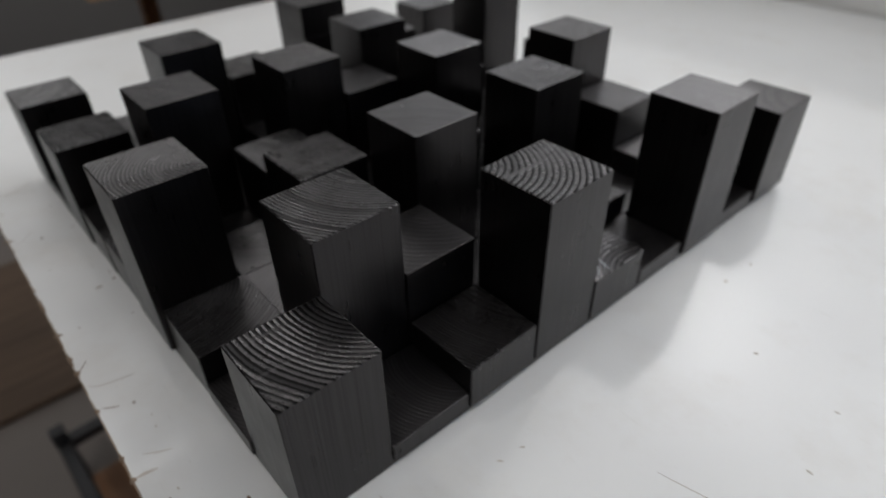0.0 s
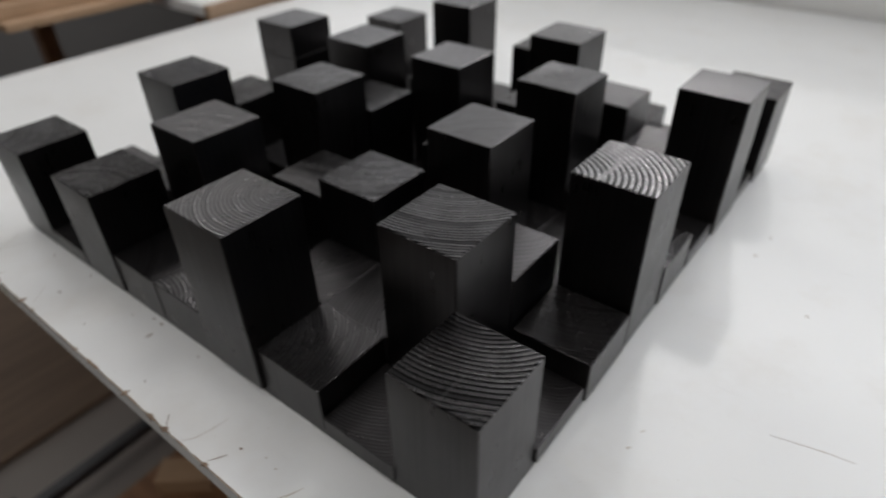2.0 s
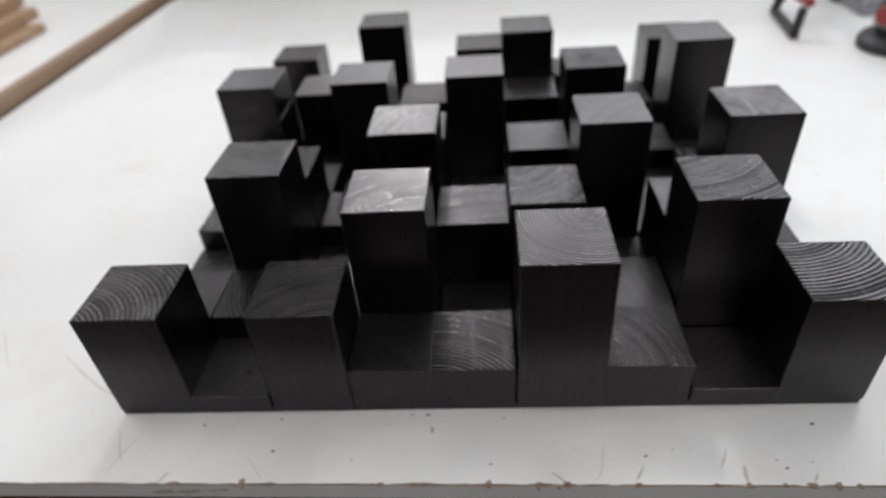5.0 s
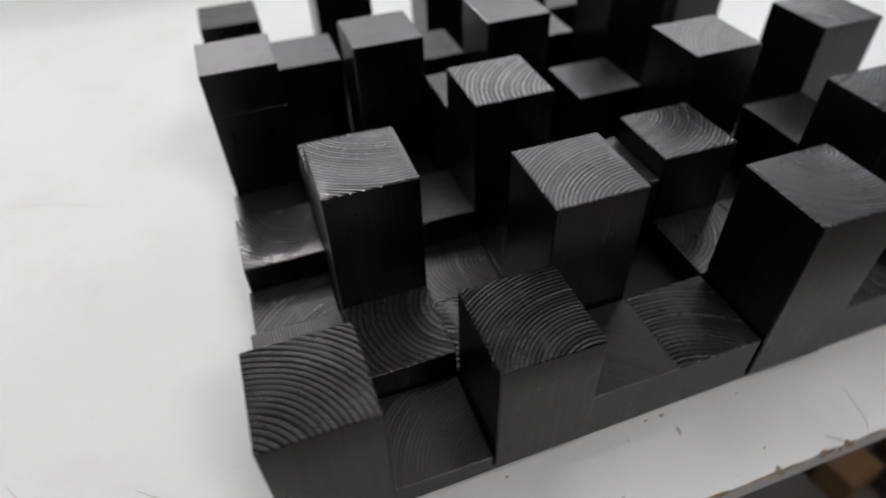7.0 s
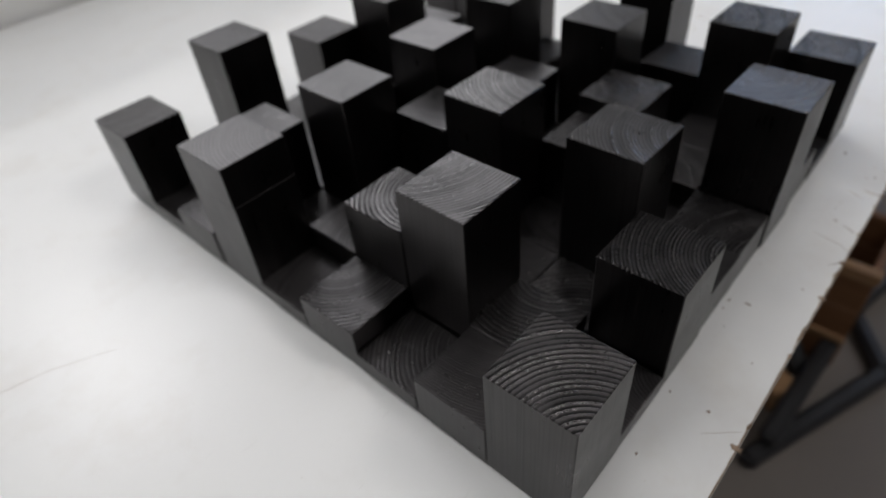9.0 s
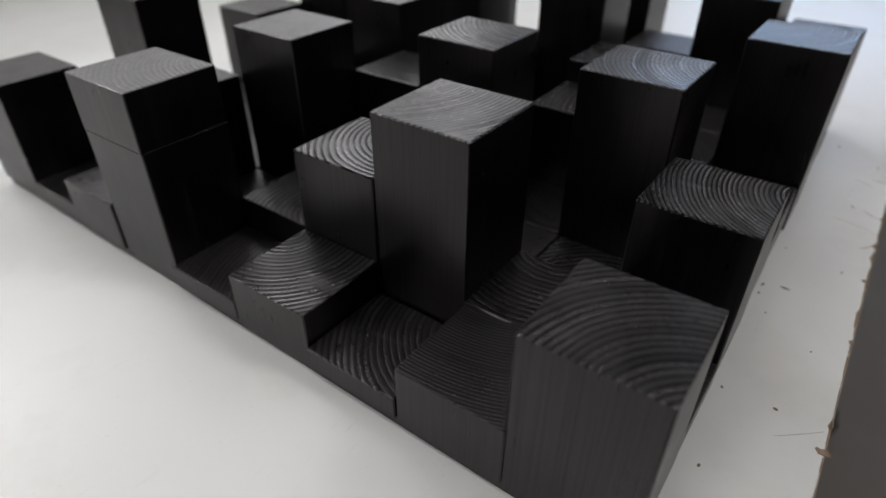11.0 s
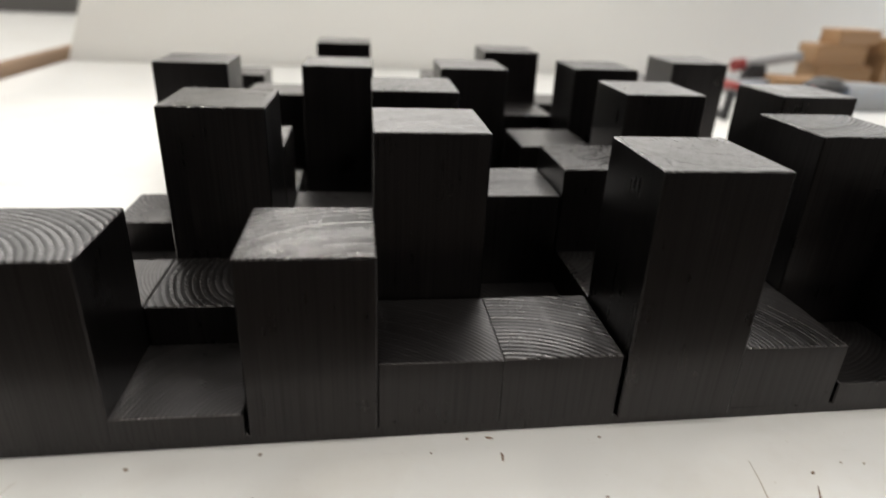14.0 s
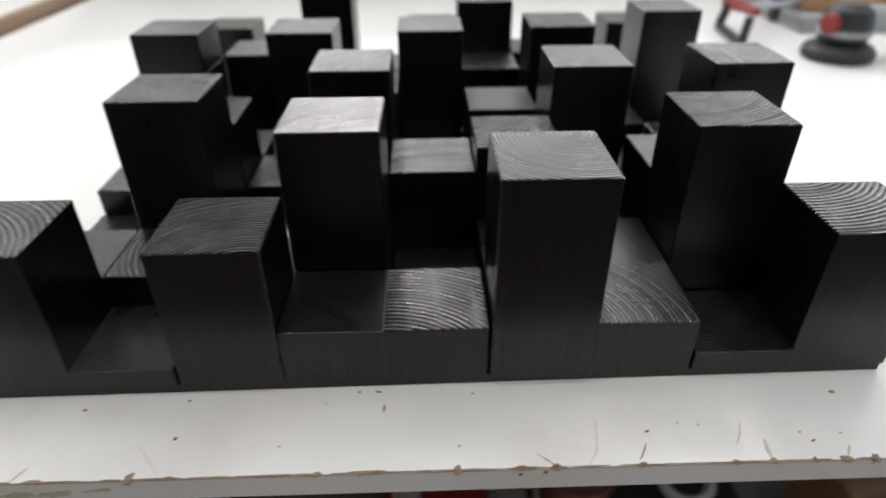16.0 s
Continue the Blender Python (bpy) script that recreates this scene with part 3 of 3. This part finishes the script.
# a broken score line beside the panel
dash_rng = random.Random(8)
for k in range(13):
    u = (k + dash_rng.uniform(0.1, 0.9)) / 13
    part("scratch", blot_bm(dash_rng.uniform(0.0015, 0.0060), dash_rng.uniform(0.0003, 0.0007), 0.0001, 0.3, 400 + k), SCRATCH, table, "worn scratch", pose(0.458 + 0.097 * u, 0.0399 + 0.012 * u, 0.00004, 0, 0, 7))
part("edge_line", box_bm(TX0 + 0.001, TX1 - 0.001, TY0 - 0.0001, TY0 + 0.00025, -0.0006, 0.00006, 0), TAN_EDGE, table, "bare brown line along the front edge")
# chips along the front edge, where brown board shows
chip_rng = random.Random(5)
chips = [(0.0542, 0.0110, 0.0016), (0.0937, 0.0060, 0.0040), (0.1104, 0.0080, 0.0015), (0.1721, 0.0060, 0.0018), (0.1936, 0.0200, 0.0018), (0.2321, 0.0050, 0.0034), (0.2600, 0.0140, 0.0018), (0.2741, 0.0060, 0.0026), (0.3114, 0.0060, 0.0022), (0.3523, 0.0040, 0.0022), (0.3685, 0.0050, 0.0026), (0.3869, 0.0030, 0.0024), (0.4003, 0.0080, 0.0022), (0.4135, 0.0045, 0.0036), (0.4240, 0.0045, 0.0024)]
x = -0.38
while x < 0.95:
    chips.append((x, chip_rng.uniform(0.008, 0.034), chip_rng.uniform(0.0003, 0.0007)))
    x += chip_rng.uniform(0.010, 0.024)
for k, (x, a, b) in enumerate(chips):
    part("edge_chip", blot_bm(a * 0.75, b * 1.4, 0.0003, 0.35, 100 + k, 13), CHIPBOARD, table, "bare brown chipped edge", pose(x, TY0 + 0.0004, 0.00006))
for k, (x, z, a, b) in enumerate(((0.0500, -0.0075, 0.024, 0.0045), (0.0660, -0.0068, 0.026, 0.0040), (0.0830, -0.0052, 0.020, 0.0025))):
    part("stain", blot_bm(a, b, 0.0001, 0.35, 300 + k, 13), STAIN, table, "olive green smear", pose(x, TY0 - 0.00005, z, 90, 0, 4))
for k, (x, z) in enumerate(((0.2590, -0.0034), (0.2700, -0.0024))):
    part("stain", blot_bm(0.0018, 0.0022, 0.0002, 0.3, 320 + k), FLECK, table, "dark brown drip", pose(x, TY0 - 0.00005, z, 90, 0, 0))

# ---------- the side bench ----------
bench = thing("side_bench", "white topped side bench with wooden edge strip", "bench")
part("benchtop", box_bm(-1.30, -0.425, 0.46, 1.9, 0.0, 0.02, 0.002), LAMINATE, bench)
part("edge_strip", box_bm(-0.4245, -0.41, 0.46, 1.9, -0.004, 0.02, 0.002), EDGE_WOOD, bench, "brown wooden edge strip")
part("apron", box_bm(-0.47, -0.45, 0.48, 1.88, -0.08, -0.001, 0.002), BLACK_STEEL, bench)
for x in (-1.25, -0.47):
    for y in (0.50, 1.85):
        part("leg", box_bm(x - 0.02, x + 0.02, y - 0.02, y + 0.02, FLOOR_Z, -0.001, 0.002), BROWN_WOOD, bench)
z = 0.0205
for k, (x0, x1, y0, y1, h) in enumerate(((-1.15, -0.52, 0.20, 0.80, 0.012), (-1.18, -0.55, 0.16, 0.84, 0.018), (-1.22, -0.58, 0.22, 0.86, 0.018))):
    b = solid("plywood_board", box_bm(x0, x1, y0, y1, z, z + h, 0.001), PLYWOOD, "brown plywood board stacked on the side bench", "board", group="plywood boards")
    z += h + 0.0003


chest = thing("storage_box", "grey green storage box on the plywood boards", "box", pose(-0.98, 0.56, z))
part("body", box_bm(-0.13, 0.13, -0.16, 0.16, 0.0, 0.085, 0.006, 2), GREEN_GREY, chest)
part("lid", box_bm(-0.136, 0.136, -0.166, 0.166, 0.0855, 0.100, 0.004, 2), GREEN_GREY, chest)

# ---------- tools at the far end of the table ----------
stand = thing("clamp_stand", "black clamp stand with a red handle bar", "clamp", pose(0.662, 0.676, 0, 0, 0, -8))
part("foot_bar", bar_bm((0, -0.06, 0.006), (0, 0.06, 0.006), 0.011, 0.011), BLACK_PLASTIC, stand)
part("upright", bar_bm((0, -0.056, 0.008), (0.006, -0.048, 0.040), 0.010, 0.012), BLACK_PLASTIC, stand)
part("upright", bar_bm((0, 0.056, 0.008), (0.006, 0.048, 0.040), 0.010, 0.012), BLACK_PLASTIC, stand)
bm = bar_bm((0.010, -0.058, 0.047), (0.010, 0.085, 0.040), 0.012, 0.010, 0.003)
for v in bm.verts:
    v.co.z = 0.044 + (v.co.z - 0.044) * (1.0 + 0.9 * (v.co.y + 0.058) / 0.14)
part("handle", bm, RED_PLASTIC, stand, "red plastic handle bar")
part("screw_bar", rod_bm((0.012, 0, 0.042), (0.16, 0.120, 0.034), 0.005), GREY_STEEL, stand, "grey steel screw bar")

sander = thing("sander", "black round power sander with a red button", "power tool", pose(0.757, 0.570, 0, 0, 0, 0))
part("base_pad", lathe_bm(((0.040, 0.0), (0.043, 0.004), (0.043, 0.012), (0.038, 0.018), (0.025, 0.022))), BLACK_PLASTIC, sander)
sander_body = part("body", lathe_bm(((0.024, 0.0215), (0.029, 0.026), (0.031, 0.044), (0.027, 0.060), (0.016, 0.068))), BLACK_PLASTIC, sander)
part("collar", lathe_bm(((0.0295, 0.030), (0.0325, 0.032), (0.0325, 0.036), (0.0295, 0.038))), GREY_PLASTIC, sander_body, "grey rubber collar")
part("button", lathe_bm(((0.0125, 0.0), (0.0125, 0.006), (0.010, 0.0085))), RED_PLASTIC, sander_body, "round red button", pose(-0.0270, -0.0115, 0.046, 90, 0, -67))
part("grip", rod_bm((0.02, 0.01, 0.046), (0.150, 0.030, 0.040), 0.018, 16, 0.016), GREY_PLASTIC, sander, "grey plastic grip")
part("cable", rod_bm((0.150, 0.030, 0.040), (0.260, 0.060, 0.006), 0.004, 10), BLACK_PLASTIC, sander, "black power cable")

case = thing("tool_case", "grey plastic tool case with a black latch", "case", pose(0.95, 0.815, 0))
part("lower_shell", box_bm(-0.17, 0.17, -0.115, 0.115, 0.0, 0.0125, 0.004, 2), GREY_PLASTIC, case)
part("lid", box_bm(-0.17, 0.17, -0.115, 0.115, 0.0130, 0.0245, 0.004, 2), GREY_PLASTIC, case)
part("latch", box_bm(-0.02, 0.02, -0.119, -0.1145, 0.006, 0.020, 0.001), BLACK_PLASTIC, case, "black plastic latch")
for k, (x, y, z, a, b, c, turn) in enumerate(((0.850, 0.745, 0.0250, 0.105, 0.055, 0.020, -14), (0.945, 0.800, 0.0250, 0.095, 0.060, 0.034, -8), (0.935, 0.800, 0.0595, 0.090, 0.050, 0.034, -2), (1.050, 0.805, 0.0250, 0.080, 0.060, 0.050, 8), (1.045, 0.800, 0.0755, 0.075, 0.050, 0.030, 14), (0.960, 0.800, 0.0940, 0.080, 0.045, 0.024, 4))):
    solid("wood_offcut", box_bm(-a / 2, a / 2, -b / 2, b / 2, 0, c, 0.0015), PINE, "orange brown wood offcut stacked on the tool case", "offcut", m=pose(x, y, z, 0, 0, turn), group="wood offcuts")
grip = thing("bar_clamp", "grey steel bar clamp with a red knob", "clamp", pose(0.022, -0.015, 0))
part("bar", bar_bm((0.745, 0.800, 0.058), (0.840, 0.790, 0.075), 0.016, 0.014), GREY_STEEL, grip)
part("jaw", box_bm(0.752, 0.784, 0.785, 0.812, 0.0, 0.060, 0.004), BLACK_PLASTIC, grip)
part("knob", rod_bm((0.728, 0.797, 0.056), (0.746, 0.799, 0.059), 0.010, 14), RED_PLASTIC, grip, "red plastic knob")

# ---------- ceiling fittings ----------
for x, y in ((0.80, 0.50), (-0.20, -0.15)):
    lamp = thing("ceiling_lamp", "small white ceiling lamp holder", "lamp", pose(x, y, CEIL_Z), group="ceiling lamps")
    part("housing", box_bm(-0.05, 0.05, -0.05, 0.05, -0.08, 0.0, 0.004), CEILING_PAINT, lamp)

# invented shade and cord for the added sheen lamp
sheen_fitting = thing("added_sheen_lamp", "unseen hanging lamp added for sheen on the block tops", "lamp", pose(-0.04, 1.915, 1.455))
part("shade", lathe_bm(((0.060, 0.010), (0.045, 0.050), (0.018, 0.085), (0.018, 0.095))), CEILING_PAINT, sheen_fitting)
part("cord", rod_bm((0, 0, 0.0955), (0, 0, CEIL_Z - 1.455), 0.003, 8), BLACK_PLASTIC, sheen_fitting)
# invented fitting that goes with the added south fill lamp
south_fitting = thing("south_fill_fitting", "unseen black lamp added as south fill for the table front", "lamp", pose(0.75, -1.10, CEIL_Z, 0, 0, 23))
part("stem", rod_bm((0, -0.05, -0.06), (0, -0.05, 0.0), 0.012), BLACK_STEEL, south_fitting)
part("housing", box_bm(-0.08, 0.08, -0.10, -0.01, -0.005, 0.06, 0.006), BLACK_STEEL, south_fitting, "black steel lamp housing", pose(0, -0.055, -0.150, -51, 0, 0))
# invented housing for the added ceiling fill
ceiling_fill_fitting = thing("ceiling_fill_fitting", "unseen ceiling panel added to brighten the block tops", "lamp", pose(-1.65, 0.80, CEIL_Z))
part("housing", box_bm(-0.36, 0.36, -0.58, 0.58, -0.03, 0.0, 0.003), CEILING_PAINT, ceiling_fill_fitting)
for x0, x1, y0, y1 in ((-0.39, -0.365, -0.61, 0.61), (0.365, 0.39, -0.61, 0.61), (-0.3645, 0.3645, -0.61, -0.585), (-0.3645, 0.3645, 0.585, 0.61)):
    part("frame", box_bm(x0, x1, y0, y1, -0.042, 0.0, 0.003), CEILING_PAINT, ceiling_fill_fitting)

# ---------- under the table ----------
F = FLOOR_Z
crate = thing("steel_crate", "open black steel tray with wood offcuts", "tray", pose(-0.143, 0.086, F, 0, 0, 2))
for a, b in (((-0.22, -0.20, 0.11), (0.22, -0.20, 0.11)), ((-0.22, 0.20, 0.11), (0.22, 0.20, 0.11)), ((-0.22, -0.20, 0.11), (-0.22, 0.20, 0.11)), ((0.22, -0.20, 0.11), (0.22, 0.20, 0.11))):
    part("rim", bar_bm(a, b, 0.022, 0.022), BLACK_STEEL, crate)
for x in (-0.22, 0.22):
    for y in (-0.20, 0.20):
        part("post", bar_bm((x, y, 0), (x, y, 0.15), 0.024, 0.024), BLACK_STEEL, crate)
part("bottom", box_bm(-0.21, 0.21, -0.19, 0.19, 0.004, 0.012, 0.001), BROWN_WOOD, crate)
for k, (x, y, a, b, c, turn) in enumerate(((-0.305, 0.215, 0.06, 0.055, 0.055, 20), (-0.215, 0.215, 0.07, 0.05, 0.05, -15), (-0.125, 0.235, 0.07, 0.05, 0.05, 5), (-0.27, 0.11, 0.10, 0.05, 0.04, 40))):
    solid("wood_block", box_bm(-a / 2, a / 2, -b / 2, b / 2, 0, c, 0.002), PLYWOOD, "pale wooden offcut lying in the steel tray", "offcut", m=pose(x, y, F + 0.0125, 0, 0, turn), group="offcuts in the tray")
board = thing("leaning_board", "brown board with a pale edge standing beside the table", "board")
part("panel", box_bm(-0.52, -0.505, 0.1625, 0.75, F, -0.10, 0.002), BROWN_WOOD, board)
part("edge_band", box_bm(-0.5205, -0.5045, 0.15, 0.162, F, -0.10, 0.001), LAMINATE, board, "pale edge band")
# sheet laid over the shaded floor; the shade is in its dark colour
solid("floor_shade_board", box_bm(-1.2, -0.60, -0.30, 0.9, F, F + 0.018, 0.003), SHADE_BOARD, "dark brown sheet standing in for shade on the floor", "board")
carton = thing("cardboard_box", "brown cardboard box under the table", "box", pose(0.06, 0.785, F))
part("body", box_bm(-0.49, 0.49, -0.165, 0.165, 0.0, 0.290, 0.004), PLYWOOD, carton)
part("flap", box_bm(-0.488, -0.004, -0.163, 0.163, 0.2905, 0.295, 0.001), PLYWOOD, carton)
part("flap", box_bm(0.004, 0.488, -0.163, 0.163, 0.2905, 0.295, 0.001), PLYWOOD, carton)
part("tape", box_bm(-0.025, 0.025, -0.1665, -0.1652, 0.180, 0.290, 0), EDGE_WOOD, carton, "pale brown tape")
toolbox = thing("red_toolbox", "red plastic toolbox under the table", "toolbox", pose(0.225, 0.445, F))
part("body", box_bm(-0.075, 0.075, -0.095, 0.095, 0.0, 0.118, 0.008, 2), RED_PLASTIC, toolbox)
part("lid", box_bm(-0.078, 0.078, -0.098, 0.098, 0.119, 0.160, 0.010, 2), RED_PLASTIC, toolbox)
part("handle", bar_bm((-0.04, 0, 0.172), (0.04, 0, 0.172), 0.018, 0.012, 0.003), BLACK_PLASTIC, toolbox, "black plastic handle")
for x in (-0.04, 0.04):
    part("handle_post", bar_bm((x, 0, 0.1605), (x, 0, 0.168), 0.012, 0.012), BLACK_PLASTIC, toolbox)
part("latch", box_bm(-0.015, 0.015, -0.103, -0.0985, 0.095, 0.135, 0.001), BLACK_PLASTIC, toolbox, "black plastic latch")
tray = thing("plastic_tub", "pale grey plastic tub of oddments under the table", "tub", pose(0.350, 0.40, F))
for x0, x1, y0, y1 in ((-0.04, -0.036, -0.08, 0.08), (0.036, 0.04, -0.08, 0.08), (-0.0355, 0.0355, -0.08, -0.076), (-0.0355, 0.0355, 0.076, 0.08)):
    part("side", box_bm(x0, x1, y0, y1, 0.0, 0.13, 0.001), CEILING_PAINT, tray)
part("bottom", box_bm(-0.0355, 0.0355, -0.0755, 0.0755, 0.002, 0.006, 0), CEILING_PAINT, tray)
part("rag", blot_bm(0.066, 0.14, 0.100, 0.12, 7, 15), GREY_PLASTIC, tray, "crumpled grey rag", pose(0, 0, 0.0065))
bucket = thing("bucket", "reddish brown plastic bucket under the table", "bucket", pose(0.458, 0.42, F))
part("body", lathe_bm(((0.048, 0.0), (0.060, 0.155), (0.062, 0.158), (0.056, 0.158), (0.045, 0.010))), TERRACOTTA, bucket)
part("rim", lathe_bm(((0.0605, 0.146), (0.065, 0.148), (0.065, 0.156), (0.0625, 0.158))), TERRACOTTA, bucket)
part("bail", hose_bm(((-0.064, 0, 0.150), (-0.050, -0.02, 0.172), (0.0, -0.035, 0.185), (0.050, -0.02, 0.172), (0.064, 0, 0.150)), 0.0022, 8), GREY_STEEL, bucket, "grey wire handle")
solid("wood_block", box_bm(-0.08, 0.08, -0.05, 0.05, 0, 0.20, 0.004), PINE, "pale pine block standing under the table", "offcut", m=pose(0.90, 0.38, F, 0, 0, 12), group="pine blocks")
for x, y in ((0.635, 0.41),):
    hose = lathe_bm(((0.036, 0.0), (0.044, 0.003), (0.049, 0.010), (0.044, 0.017), (0.036, 0.020), (0.031, 0.010), (0.036, 0.0)), 36)
    bmesh.ops.delete(hose, geom=[f for f in hose.faces if len(f.verts) > 4], context="FACES_ONLY")
    solid("white_hose_coil", hose, CEILING_PAINT, "coil of white plastic hose on the floor", "hose", m=pose(x, y, F + 0.12, 18, 0, 0))
crate_box = thing("lidded_box", "black plastic lidded box under the table", "box", pose(0.61, 0.425, F))
part("body", box_bm(-0.11, 0.11, -0.095, 0.095, 0.0, 0.085, 0.004), BLACK_PLASTIC, crate_box)
part("lid", box_bm(-0.114, 0.114, -0.099, 0.099, 0.0855, 0.100, 0.003), BLACK_PLASTIC, crate_box)

shelf = thing("wooden_crate", "brown wooden crate of planks under the table", "crate", pose(0.935, 0.03, F, 0, 0, -90))
for z in (0.0, 0.0785, 0.157):
    part("plank", box_bm(-0.115, 0.115, -0.012, 0.006, z, z + 0.077, 0.002), BROWN_WOOD, shelf)
    part("plank", box_bm(-0.115, 0.115, 0.20, 0.218, z, z + 0.077, 0.002), BROWN_WOOD, shelf)
for x in (-0.115, 0.100):
    part("side_panel", box_bm(x, x + 0.015, 0.0065, 0.1995, 0.0, 0.234, 0.002), BROWN_WOOD, shelf)
part("edge_board", box_bm(-0.120, 0.120, -0.016, 0.008, 0.2345, 0.258, 0.002), PINE, shelf, "pale pine edge board")
part("middle_rail", box_bm(-0.116, 0.116, -0.020, -0.0122, 0.076, 0.090, 0.002), PINE, shelf, "pale pine rail")
for k, (x, y, a, b, c, turn) in enumerate(((0.785, -0.005, 0.085, 0.055, 0.06, 60), (0.690, 0.045, 0.08, 0.05, 0.05, -20), (0.64, 0.09, 0.07, 0.05, 0.05, 50), (0.83, 0.12, 0.08, 0.06, 0.07, 10), (1.26, 0.02, 0.12, 0.09, 0.10, 25))):
    solid("wood_block", box_bm(-a / 2, a / 2, -b / 2, b / 2, 0, c, 0.003), PINE, "orange pine block on the workshop floor", "offcut", m=pose(x, y, F, 0, 0, turn), group="pine blocks")
trestle = thing("steel_trestle", "black square tube steel trestle lying on the floor", "trestle")
for a, b in (((0.60, -0.035, F + 0.018), (0.950, -0.170, F + 0.018)), ((0.950, -0.170, F + 0.0185), (1.120, -0.05, F + 0.0185)), ((0.64, -0.050, F + 0.052), (1.06, -0.072, F + 0.052)), ((1.06, -0.072, F + 0.052), (1.415, -0.152, F + 0.020)), ((1.415, -0.152, F + 0.0205), (1.34, 0.12, F + 0.0205))):
    part("tube", bar_bm(a, b, 0.034, 0.034, 0.009), BLACK_STEEL, trestle)


hose = thing("vacuum_hose", "black ribbed vacuum hose looped on the floor", "hose")
part("tube", hose_bm(((0.55, 0.12, F + 0.020), (0.62, 0.17, F + 0.020), (0.72, 0.20, F + 0.020), (0.82, 0.19, F + 0.022), (0.875, 0.12, F + 0.040), (0.885, 0.05, F + 0.080), (0.875, -0.01, F + 0.060), (0.845, -0.04, F + 0.020)), 0.017), BLACK_PLASTIC, hose)
part("nozzle", rod_bm((0.55, 0.12, F + 0.020), (0.50, 0.09, F + 0.020), 0.020, 14), GREY_PLASTIC, hose, "grey plastic nozzle")
